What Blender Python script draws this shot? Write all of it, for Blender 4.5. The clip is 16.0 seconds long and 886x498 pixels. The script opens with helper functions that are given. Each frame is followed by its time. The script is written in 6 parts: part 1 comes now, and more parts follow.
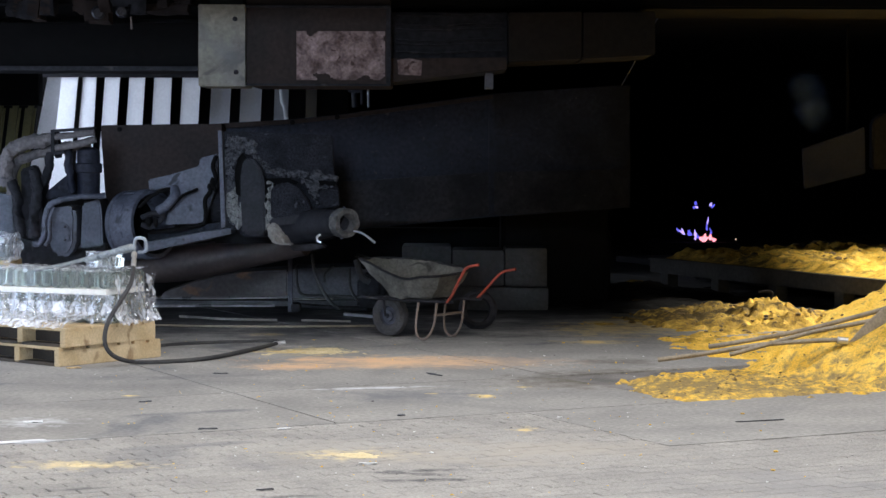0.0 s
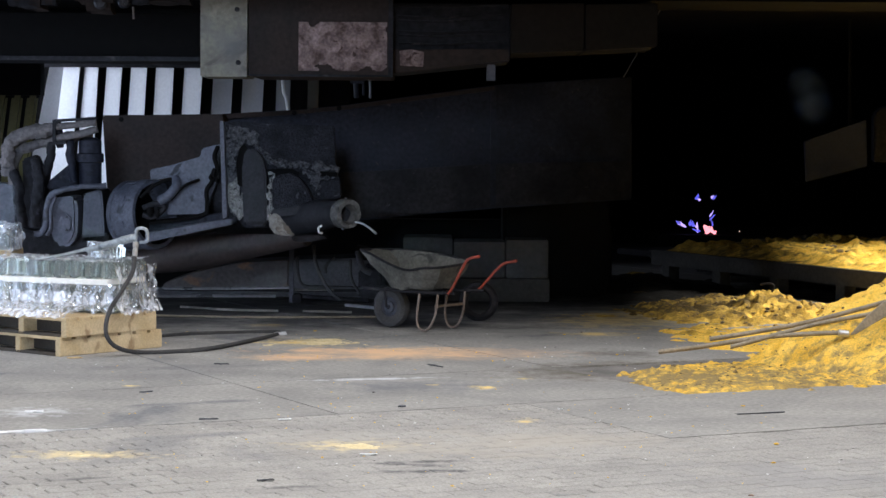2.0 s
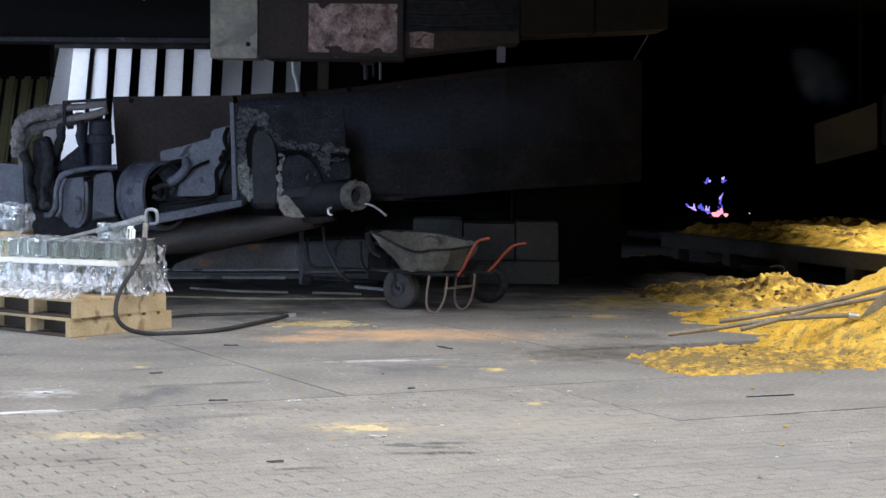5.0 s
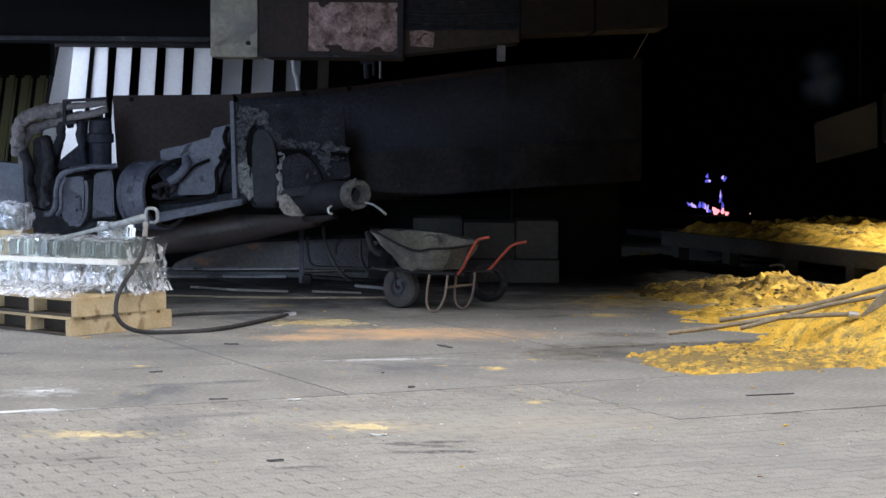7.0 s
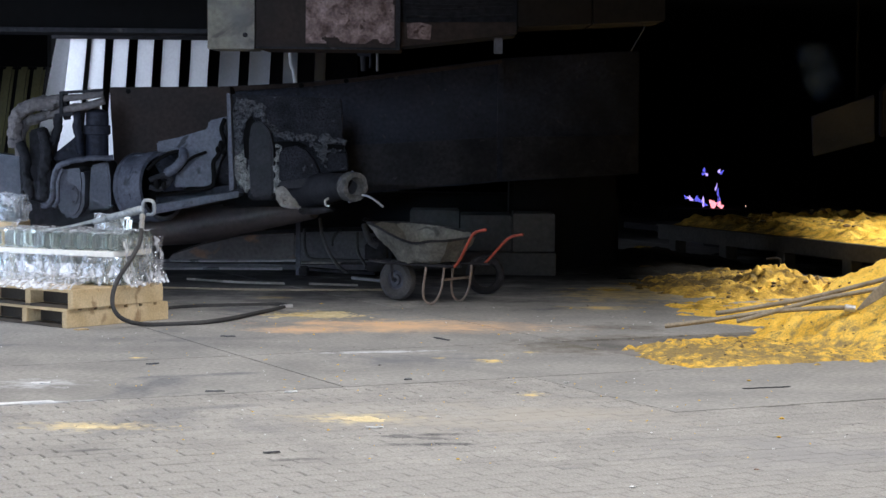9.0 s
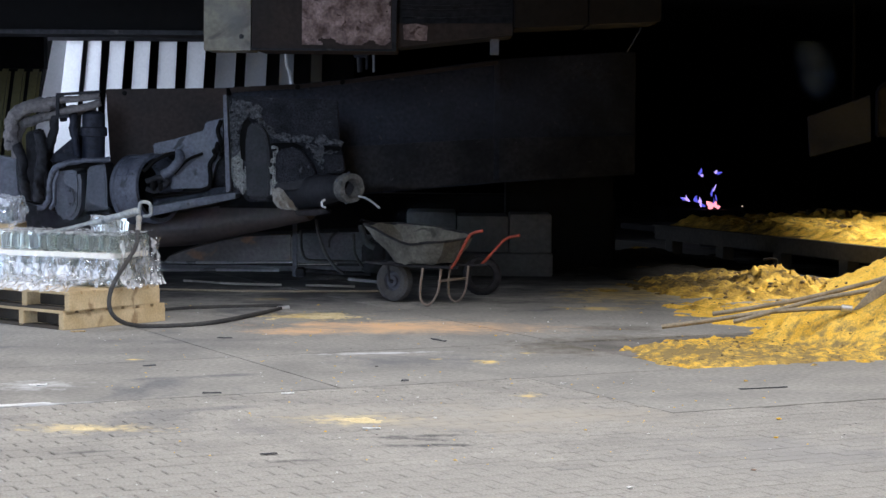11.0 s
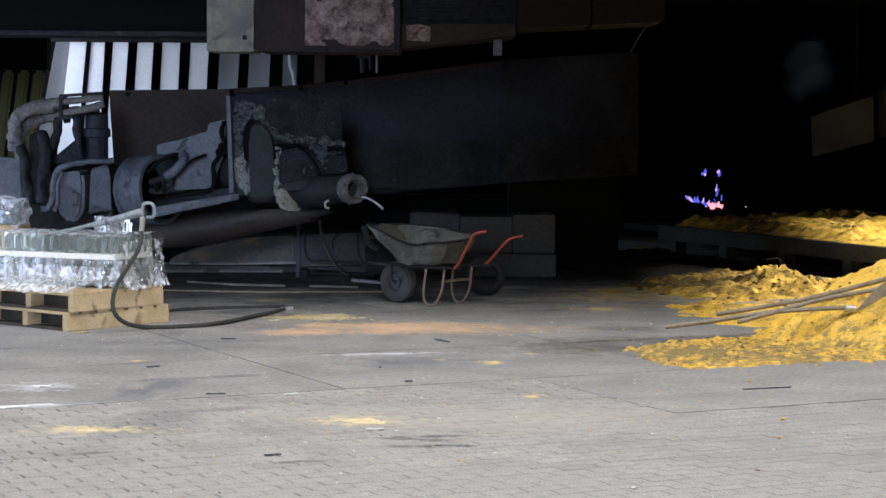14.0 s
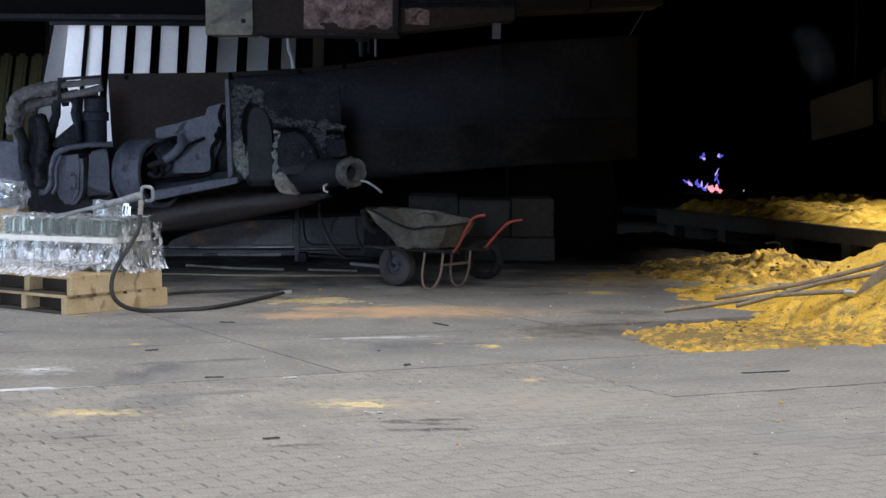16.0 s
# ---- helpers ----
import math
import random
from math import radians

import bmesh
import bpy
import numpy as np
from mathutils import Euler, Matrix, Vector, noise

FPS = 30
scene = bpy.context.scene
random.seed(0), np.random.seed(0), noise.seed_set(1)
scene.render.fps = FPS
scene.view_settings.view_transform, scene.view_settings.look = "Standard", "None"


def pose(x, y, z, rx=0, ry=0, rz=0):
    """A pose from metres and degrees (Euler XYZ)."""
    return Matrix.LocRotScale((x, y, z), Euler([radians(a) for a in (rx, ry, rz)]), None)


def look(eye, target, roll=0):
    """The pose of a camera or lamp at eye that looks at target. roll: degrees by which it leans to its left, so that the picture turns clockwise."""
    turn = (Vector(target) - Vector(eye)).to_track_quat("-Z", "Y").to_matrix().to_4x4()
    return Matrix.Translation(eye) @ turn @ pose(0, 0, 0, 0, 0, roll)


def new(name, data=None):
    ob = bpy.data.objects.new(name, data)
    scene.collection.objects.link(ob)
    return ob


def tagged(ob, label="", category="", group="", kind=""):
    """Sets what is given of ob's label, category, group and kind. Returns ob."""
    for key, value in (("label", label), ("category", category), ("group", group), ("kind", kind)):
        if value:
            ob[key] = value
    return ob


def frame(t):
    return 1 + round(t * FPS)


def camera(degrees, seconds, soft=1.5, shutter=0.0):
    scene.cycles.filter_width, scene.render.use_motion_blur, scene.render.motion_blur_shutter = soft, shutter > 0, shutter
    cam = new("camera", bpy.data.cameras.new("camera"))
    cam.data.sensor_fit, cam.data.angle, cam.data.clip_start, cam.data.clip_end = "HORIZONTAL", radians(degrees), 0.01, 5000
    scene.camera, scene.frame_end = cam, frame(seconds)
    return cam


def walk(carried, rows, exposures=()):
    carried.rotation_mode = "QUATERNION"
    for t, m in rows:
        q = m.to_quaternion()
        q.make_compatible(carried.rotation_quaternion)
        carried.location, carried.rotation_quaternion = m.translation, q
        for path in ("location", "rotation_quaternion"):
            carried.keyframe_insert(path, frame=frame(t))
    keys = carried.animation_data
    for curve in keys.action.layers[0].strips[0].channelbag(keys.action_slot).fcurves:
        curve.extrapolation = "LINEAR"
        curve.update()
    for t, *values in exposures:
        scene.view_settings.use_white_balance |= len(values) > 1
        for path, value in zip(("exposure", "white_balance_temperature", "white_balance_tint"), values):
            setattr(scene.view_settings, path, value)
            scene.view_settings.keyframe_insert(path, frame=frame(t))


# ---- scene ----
cam = camera(23.927, 16.0, soft=1.5)
walk(cam, [
    (0, pose(0, 0, 1.6, 87.261, -0.180, 0.009)),
    (0.5, pose(0, 0, 1.6, 87.293, -0.104, 0.018)),
    (1, pose(0, 0, 1.6, 87.283, -0.180, 0.052)),
    (1.5, pose(0, 0, 1.6, 87.185, -0.279, 0.067)),
    (2, pose(0, 0, 1.6, 87.023, -0.393, 0.056)),
    (2.5, pose(0, 0, 1.6, 86.832, -0.338, 0.050)),
    (3, pose(0, 0, 1.6, 86.663, -0.339, 0.108)),
    (3.5, pose(0, 0, 1.6, 86.606, -0.410, 0.256)),
    (4, pose(0, 0, 1.6, 86.563, -0.490, 0.331)),
    (6.5, pose(0, 0, 1.6, 86.512, -0.494, 0.328)),
    (7, pose(0, 0, 1.6, 86.493, -0.485, 0.330)),
    (7.5, pose(0, 0, 1.6, 86.454, -0.552, 0.342)),
    (8, pose(0, 0, 1.6, 86.454, -0.572, 0.358)),
    (8.5, pose(0, 0, 1.6, 86.371, -0.647, 0.339)),
    (9, pose(0, 0, 1.6, 86.289, -0.605, 0.248)),
    (11.5, pose(0, 0, 1.6, 86.350, -0.482, 0.160)),
    (12, pose(0, 0, 1.6, 86.414, -0.453, 0.208)),
    (12.5, pose(0, 0, 1.6, 86.421, -0.384, 0.249)),
    (13, pose(0, 0, 1.6, 86.377, -0.458, 0.257)),
    (13.5, pose(0, 0, 1.6, 86.333, -0.361, 0.248)),
    (14, pose(0, 0, 1.6, 86.337, -0.393, 0.239)),
    (14.5, pose(0, 0, 1.6, 86.210, -0.348, 0.228)),
    (15, pose(0, 0, 1.6, 85.999, -0.375, 0.223)),
    (15.5, pose(0, 0, 1.6, 85.900, -0.409, 0.235)),
    (16, pose(0, 0, 1.6, 85.890, -0.430, 0.206)),
], [(0, 0.0), (4, -0.02), (9, -0.07), (14, -0.06), (15, -0.04), (15.5, -0.19), (16, -0.36)])

# ---- light ----
world = bpy.data.worlds.new("world")
scene.world = world
world.use_nodes = True
wn = world.node_tree.nodes
sky = wn.new("ShaderNodeTexSky")
sky.sky_type, sky.sun_disc = "NISHITA", False
sky.sun_elevation, sky.sun_rotation = radians(38), radians(200)
wn["Background"].inputs["Strength"].default_value = 0.08
world.node_tree.links.new(sky.outputs["Color"], wn["Background"].inputs["Color"])


def area(name, m, sx, sy, watts, color):
    d = bpy.data.lights.new(name, "AREA")
    d.shape, d.size, d.size_y, d.energy, d.color = "RECTANGLE", sx, sy, watts, color
    ob = new(name, d)
    ob.matrix_world = m
    return ob


# lamps standing in for daylight: unseen roof light, gates, deck hatch and slats' side opening
area("roof_daylight", look((0.5, 8.6, 8.9), (0.5, 8.7, 0)), 12, 11, 1900, (1.0, 0.985, 0.99))
# added front beam, narrowed so its light dies away along the arm
area("front_beam", look((-3.4, -7.7, 4.2), (-3.0, 19, 1.3)), 4.6, 3.6, 38, (0.58, 0.74, 1.0)).data.spread = radians(15)
area("left_gate_daylight", look((-6.4, 16.6, 1.22), (-2.2, 18.2, 1.1)), 5.0, 2.4, 112, (0.60, 0.74, 1.0))
# added lamp above the hatch, brightens the runner and back of the heap
area("hatch_lamp", look((9.0, 17.6, 7.0), (4.4, 20.0, 0)), 0.7, 0.9, 290, (1.0, 0.97, 0.92)).data.spread = radians(70)
area("side_daylight", look((-6.4, 24.9, 2.35), (-3.6, 26.3, 2.3)), 1.5, 1.2, 80, (0.72, 0.81, 1.0))


# ---- materials ----
def surface(name, c1, c2, rough=0.8, metal=0.0, scale=3.0, fine=40.0, bump=0.3, grain=0.25, c3=None, cover=0.0, cscale=1.2, rvar=0.15, depth=0.01):
    """Two colours mixed by a coarse noise, a fine grain, a third colour in patches, and relief."""
    m = bpy.data.materials.new(name)
    m.use_nodes = True
    nt = m.node_tree
    n, l = nt.nodes, nt.links
    bsdf = n["Principled BSDF"]
    tc = n.new("ShaderNodeTexCoord")

    def noi(s, detail=6.0, dist=0.0):
        x = n.new("ShaderNodeTexNoise")
        x.inputs["Scale"].default_value, x.inputs["Detail"].default_value = s, detail
        x.inputs["Distortion"].default_value = dist
        l.new(tc.outputs["Object"], x.inputs["Vector"])
        return x.outputs["Fac"]

    def ramp(src, a, b):
        r = n.new("ShaderNodeMapRange")
        r.inputs["From Min"].default_value, r.inputs["From Max"].default_value = a, b
        l.new(src, r.inputs["Value"])
        return r.outputs["Result"]

    def mix(f, a, b, kind="MIX"):
        x = n.new("ShaderNodeMix")
        x.data_type, x.blend_type = "RGBA", kind
        if hasattr(f, "name"):
            l.new(f, x.inputs["Factor"])
        else:
            x.inputs["Factor"].default_value = f
        for s, v in ((x.inputs[6], a), (x.inputs[7], b)):
            if isinstance(v, tuple):
                s.default_value = (*v, 1)
            else:
                l.new(v, s)
        return x.outputs[2]

    coarse = noi(scale, 8.0, 0.4)
    small = noi(fine, 8.0)
    col = mix(ramp(coarse, 0.32, 0.68), c1, c2)
    if c3:
        col = mix(ramp(noi(cscale, 10.0, 0.8), 0.62 - cover, 0.68 - cover), col, c3)
    g = mix(ramp(small, 0.25, 0.75), (1 - grain,) * 3, (1 + grain * 0.6,) * 3)
    col = mix(1.0, col, g, "MULTIPLY")
    l.new(col, bsdf.inputs["Base Color"])
    r = n.new("ShaderNodeMapRange")
    r.inputs["From Min"].default_value, r.inputs["From Max"].default_value = 0.3, 0.7
    r.inputs["To Min"].default_value, r.inputs["To Max"].default_value = max(0.03, rough - rvar), min(1, rough + rvar)
    l.new(coarse, r.inputs["Value"])
    l.new(r.outputs["Result"], bsdf.inputs["Roughness"])
    bsdf.inputs["Metallic"].default_value = metal
    b = n.new("ShaderNodeBump")
    b.inputs["Strength"].default_value, b.inputs["Distance"].default_value = bump, depth
    l.new(small, b.inputs["Height"])
    l.new(b.outputs["Normal"], bsdf.inputs["Normal"])
    return m


def vary(m, amount):
    """Each piece a little lighter or darker, by its object's random number."""
    nt = m.node_tree
    bsdf = nt.nodes["Principled BSDF"]
    src = bsdf.inputs["Base Color"].links[0].from_socket
    info, r, mx = nt.nodes.new("ShaderNodeObjectInfo"), nt.nodes.new("ShaderNodeMapRange"), nt.nodes.new("ShaderNodeMix")
    geo, add = nt.nodes.new("ShaderNodeNewGeometry"), nt.nodes.new("ShaderNodeMath")
    add.operation = "ADD"
    nt.links.new(info.outputs["Random"], add.inputs[0])
    nt.links.new(geo.outputs["Random Per Island"], add.inputs[1])
    r.inputs["From Max"].default_value = 2
    r.inputs["To Min"].default_value, r.inputs["To Max"].default_value = 1 - amount, 1 + amount
    mx.data_type, mx.blend_type = "RGBA", "MULTIPLY"
    mx.inputs["Factor"].default_value = 1
    nt.links.new(add.outputs[0], r.inputs["Value"])
    nt.links.new(src, mx.inputs[6])
    nt.links.new(r.outputs["Result"], mx.inputs[7])
    nt.links.new(mx.outputs[2], bsdf.inputs["Base Color"])
    return m


def stain_or_shade(m, x, y, rx, ry, color, amount, scale=6.0, turn=0.0, broken=2.6, z=0.0, rz=1.0):
    """Soaks soft, broken stains or painted shade of that colour into a material, about a place."""
    nt = m.node_tree
    n, l = nt.nodes, nt.links
    bsdf = n["Principled BSDF"]
    src = bsdf.inputs["Base Color"].links[0].from_socket
    geo, mp, ln, no, mr, mx, sub = (n.new("ShaderNode" + k) for k in ("NewGeometry", "Mapping", "VectorMath", "TexNoise", "MapRange", "Mix", "Math"))
    mp.vector_type = "TEXTURE"
    mp.inputs["Location"].default_value, mp.inputs["Scale"].default_value = (x, y, z), (rx, ry, rz)
    mp.inputs["Rotation"].default_value = (0, 0, radians(turn))
    l.new(geo.outputs["Position"], mp.inputs["Vector"])
    ln.operation = "LENGTH"
    l.new(mp.outputs["Vector"], ln.inputs[0])
    l.new(geo.outputs["Position"], no.inputs["Vector"])
    no.inputs["Scale"].default_value, no.inputs["Detail"].default_value = scale, 9
    no.inputs["Roughness"].default_value = 0.7
    sub.operation = "MULTIPLY_ADD"
    l.new(no.outputs["Fac"], sub.inputs[0])
    sub.inputs[1].default_value = broken
    l.new(ln.outputs["Value"], sub.inputs[2])
    mr.inputs["From Min"].default_value, mr.inputs["From Max"].default_value = 0.65 + broken / 2, 0.05 + broken / 2
    mr.inputs["To Max"].default_value = amount
    l.new(sub.outputs[0], mr.inputs["Value"])
    mx.data_type = "RGBA"
    l.new(mr.outputs["Result"], mx.inputs["Factor"])
    l.new(src, mx.inputs[6])
    mx.inputs[7].default_value = (*color, 1)
    l.new(mx.outputs[2], bsdf.inputs["Base Color"])


def glow(name, color, strength):
    m = bpy.data.materials.new(name)
    m.use_nodes = True
    b = m.node_tree.nodes["Principled BSDF"]
    b.inputs["Base Color"].default_value = (0, 0, 0, 1)
    b.inputs["Emission Color"].default_value, b.inputs["Emission Strength"].default_value = (*color, 1), strength
    return m


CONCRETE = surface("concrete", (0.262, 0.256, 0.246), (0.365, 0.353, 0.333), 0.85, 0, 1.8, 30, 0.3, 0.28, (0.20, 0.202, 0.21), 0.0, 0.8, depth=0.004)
PAVER = vary(surface("paver", (0.30, 0.29, 0.275), (0.40, 0.385, 0.36), 0.88, 0, 2.2, 60, 0.4, 0.32, (0.27, 0.265, 0.26), 0.02, 0.9, depth=0.003), 0.08)
BED = surface("joint_dirt", (0.13, 0.125, 0.12), (0.27, 0.255, 0.24), 0.95, 0, 2.5, 80, 0.4, 0.3)
SAND = surface("yellow_sand", (0.86, 0.51, 0.065), (1.0, 0.66, 0.14), 0.95, 0, 5.0, 75, 0.9, 0.32, (0.50, 0.33, 0.10), -0.045, 6.0, depth=0.012)
PALE_SAND = surface("pale_dusty_sand", (0.66, 0.54, 0.30), (0.80, 0.68, 0.42), 0.95, 0, 12.0, 75, 0.5, 0.3)
SOOT = surface("sooty_steel", (0.014, 0.014, 0.017), (0.034, 0.033, 0.038), 0.72, 0.0, 4.0, 22, 0.7, 0.5, (0.075, 0.07, 0.07), -0.05, 5.0, depth=0.005)
SOOT_BLUE = surface("blue_black_steel", (0.014, 0.0165, 0.027), (0.032, 0.033, 0.044), 0.62, 0.0, 2.6, 25, 0.5, 0.5, (0.068, 0.060, 0.060), -0.035, 15.0, depth=0.006)
DUSTY_PLATE = surface("dusty_brown_plate", (0.020, 0.019, 0.022), (0.043, 0.040, 0.042), 0.8, 0, 2.2, 30, 0.5, 0.4, (0.10, 0.09, 0.09), -0.07, 18.0, depth=0.006)
BROWN_STEEL = surface("brown_steel", (0.024, 0.019, 0.018), (0.047, 0.034, 0.030), 0.75, 0.0, 1.6, 25, 0.35, 0.3, (0.10, 0.07, 0.06), -0.09, 2.2, depth=0.004)
# darker copy of brown_steel; paints the cover panels' fall into shade
DARK_BROWN = surface("dimmed_brown_steel", (0.010, 0.009, 0.008), (0.018, 0.014, 0.012), 0.8, 0.0, 1.6, 25, 0.35, 0.35, (0.05, 0.036, 0.03), -0.08, 2.2, depth=0.004)
GREY_STEEL = surface("grey_painted_steel", (0.058, 0.063, 0.085), (0.11, 0.115, 0.148), 0.6, 0.0, 5.0, 35, 0.5, 0.4, (0.03, 0.032, 0.04), 0.0, 5.0, depth=0.004)
PALE_STEEL = surface("galvanised_plate", (0.24, 0.225, 0.20), (0.34, 0.32, 0.30), 0.55, 0.2, 2.0, 30, 0.25, 0.25, (0.15, 0.14, 0.13), 0.0, 2.4, depth=0.003)
LAGGING = surface("pipe_lagging", (0.085, 0.078, 0.083), (0.19, 0.165, 0.16), 0.85, 0.0, 7.0, 35, 0.8, 0.4, (0.05, 0.047, 0.052), -0.02, 7.0, depth=0.01)
CRUST = surface("rust_crust", (0.085, 0.055, 0.05), (0.36, 0.265, 0.255), 0.9, 0.0, 10.0, 45, 0.9, 0.45, (0.075, 0.048, 0.043), 0.0, 12.0, depth=0.012)
MORTAR = surface("clay_crust", (0.036, 0.038, 0.046), (0.185, 0.185, 0.195), 0.95, 0.0, 34.0, 80, 1.0, 0.5, (0.022, 0.022, 0.026), 0.03, 26.0, depth=0.02)
SLAT = surface("white_sheet_metal", (0.74, 0.76, 0.80), (0.82, 0.83, 0.86), 0.5, 0.0, 1.5, 30, 0.1, 0.08)
OLIVE = surface("olive_sheet_metal", (0.085, 0.075, 0.03), (0.12, 0.105, 0.045), 0.6, 0.0, 2.0, 30, 0.2, 0.2)
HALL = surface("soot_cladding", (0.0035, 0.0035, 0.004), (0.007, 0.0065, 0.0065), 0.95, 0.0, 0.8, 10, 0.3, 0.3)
WOOD = surface("pallet_wood", (0.50, 0.36, 0.19), (0.70, 0.55, 0.34), 0.8, 0.0, 3.5, 70, 0.4, 0.2, (0.36, 0.24, 0.13), -0.02, 4.0, depth=0.003)
# dark wood that paints the shade inside and under the pallets
SHADED_WOOD = surface("shaded_wood", (0.045, 0.036, 0.028), (0.085, 0.066, 0.048), 0.9, 0.0, 3.0, 60, 0.4, 0.3)
RUBBER = surface("black_rubber", (0.045, 0.045, 0.048), (0.08, 0.078, 0.077), 0.75, 0.0, 5.0, 60, 0.3, 0.3)
TYRE = surface("dusty_tyre", (0.06, 0.06, 0.065), (0.11, 0.105, 0.105), 0.85, 0.0, 5.0, 60, 0.4, 0.3)
TRAY = surface("barrow_tray", (0.085, 0.083, 0.076), (0.19, 0.185, 0.165), 0.7, 0.0, 5.0, 40, 0.4, 0.35, (0.07, 0.068, 0.064), 0.0, 6.0, depth=0.005)
RED = surface("red_paint", (0.36, 0.055, 0.028), (0.20, 0.04, 0.024), 0.55, 0.0, 8.0, 60, 0.2, 0.2)
TUBE_STEEL = surface("worn_tube", (0.20, 0.15, 0.12), (0.30, 0.24, 0.21), 0.5, 0.3, 6.0, 60, 0.2, 0.3)
BRIGHT_STEEL = surface("bright_steel", (0.5, 0.5, 0.52), (0.62, 0.62, 0.63), 0.35, 0.6, 6.0, 50, 0.2, 0.25)
POLE = surface("weathered_pole", (0.22, 0.19, 0.14), (0.36, 0.31, 0.24), 0.8, 0.0, 6.0, 60, 0.3, 0.3)
BLOCK = surface("dark_concrete", (0.075, 0.075, 0.076), (0.12, 0.118, 0.116), 0.9, 0.0, 1.6, 25, 0.4, 0.25, (0.06, 0.06, 0.06), -0.04, 1.4)
WHITE_SCRAP = surface("white_scrap", (0.75, 0.76, 0.78), (0.85, 0.85, 0.86), 0.6, 0.0, 5, 40, 0.2, 0.1)
SLATE = surface("slate_grey_plate", (0.075, 0.078, 0.09), (0.12, 0.122, 0.135), 0.85, 0.0, 2.5, 30, 0.5, 0.35, (0.16, 0.115, 0.09), -0.06, 3.0)
RUSTY = surface("rusty_plate", (0.15, 0.14, 0.145), (0.22, 0.20, 0.20), 0.85, 0.0, 1.5, 25, 0.4, 0.3, (0.36, 0.23, 0.165), 0.05, 2.6)

DUST, YELLOW, DARK, CHALK = (0.74, 0.49, 0.30), (0.80, 0.60, 0.25), (0.10, 0.10, 0.105), (0.62, 0.63, 0.66)
for place, rx, ry, color, amount, scale, turn in (
        ((-0.399, 15.734), 1.45, 0.75, DUST, 0.9, 3.5, 6), ((-1.132, 15.261), 0.5, 0.35, DUST, 0.8, 6, 0), ((-1.065, 16.463), 0.62, 0.5, YELLOW, 1.0, 6, 0),
        ((-0.232, 13.526), 1.0, 0.6, (0.17, 0.175, 0.19), 0.8, 3, 15), ((-1.854, 14.135), 1.3, 0.5, (0.16, 0.16, 0.165), 0.4, 3, 20),
        ((1.925, 19.387), 0.8, 1.6, YELLOW, 0.75, 5, 0), ((1.251, 17.316), 0.5, 0.3, YELLOW, 0.8, 6, 0), ((1.310, 15.745), 0.55, 0.5, (0.14, 0.13, 0.115), 0.8, 5, -20),
        ((0.263, 13.508), 0.16, 0.15, YELLOW, 1.0, 9, 0), ((0.540, 14.032), 0.10, 0.10, YELLOW, 0.9, 9, 0), ((-0.067, 13.625), 0.10, 0.08, YELLOW, 0.9, 9, 0), ((-2.027, 13.447), 0.09, 0.09, YELLOW, 0.9, 9, 0),
        ((-1.478, 17.961), 0.35, 0.25, YELLOW, 0.8, 7, 0), ((-2.361, 18.793), 0.7, 0.22, YELLOW, 0.8, 7, 0), ((1.463, 19.181), 0.3, 0.4, YELLOW, 0.8, 7, 0),
        ((-0.504, 13.937), 0.7, 0.12, CHALK, 0.9, 7, 14), ((-2.382, 12.126), 0.4, 0.35, CHALK, 0.7, 8, 10), ((-2.313, 11.304), 0.8, 0.09, CHALK, 1.0, 5, 24),
        # wide dark ovals past y 19: painted shade as well as soot
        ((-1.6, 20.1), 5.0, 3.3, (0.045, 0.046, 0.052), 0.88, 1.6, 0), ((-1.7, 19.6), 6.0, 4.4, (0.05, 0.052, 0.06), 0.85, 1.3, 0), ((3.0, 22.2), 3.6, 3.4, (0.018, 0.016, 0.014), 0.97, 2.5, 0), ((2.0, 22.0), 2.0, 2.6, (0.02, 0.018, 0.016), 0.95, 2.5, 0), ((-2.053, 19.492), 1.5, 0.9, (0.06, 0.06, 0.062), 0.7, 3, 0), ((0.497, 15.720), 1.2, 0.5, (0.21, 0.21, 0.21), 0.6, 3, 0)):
    stain_or_shade(CONCRETE, *place, rx, ry, color, amount, scale, turn)
stain_or_shade(CONCRETE, -0.15, 15.62, 2.0, 0.85, DUST, 0.6, 7, 4, 1.1)
stain_or_shade(CONCRETE, -1.05, 15.30, 0.8, 0.4, DUST, 0.6, 8, 0, 1.3)
stain_or_shade(CONCRETE, 1.40, 14.60, 1.9, 1.1, (0.085, 0.07, 0.045), 0.95, 6, 20, 1.2)
# next two paint the shade behind the mound and by the blocks
stain_or_shade(CONCRETE, 2.2, 21.2, 3.4, 2.6, (0.03, 0.028, 0.026), 0.93, 3, 0, 1.4)
stain_or_shade(CONCRETE, 1.0, 20.6, 3.6, 1.8, (0.045, 0.045, 0.047), 0.85, 2.5, 0, 1.8)
stain_or_shade(CONCRETE, 1.5, 18.6, 0.9, 1.2, YELLOW, 0.6, 6, 0, 3.0)
stain_or_shade(CONCRETE, -1.8, 14.6, 1.6, 0.35, (0.15, 0.15, 0.16), 0.55, 4, 16, 2.0)
# far end of the runner's sand: its shade, painted in near black
stain_or_shade(SAND, 3.2, 24.6, 4.2, 4.6, (0.035, 0.028, 0.018), 0.93, 4, 0, 1.8)
stain_or_shade(SAND, 5.0, 24.6, 2.6, 0.6, (0.05, 0.04, 0.025), 0.75, 6, -65)
stain_or_shade(SAND, 2.4, 19.8, 3.6, 4.0, (0.055, 0.046, 0.032), 0.92, 5.0, 0, 2.2)
stain_or_shade(SAND, 3.6, 22.6, 1.6, 2.6, (0.06, 0.05, 0.035), 0.85, 4.5, 25, 4.0)
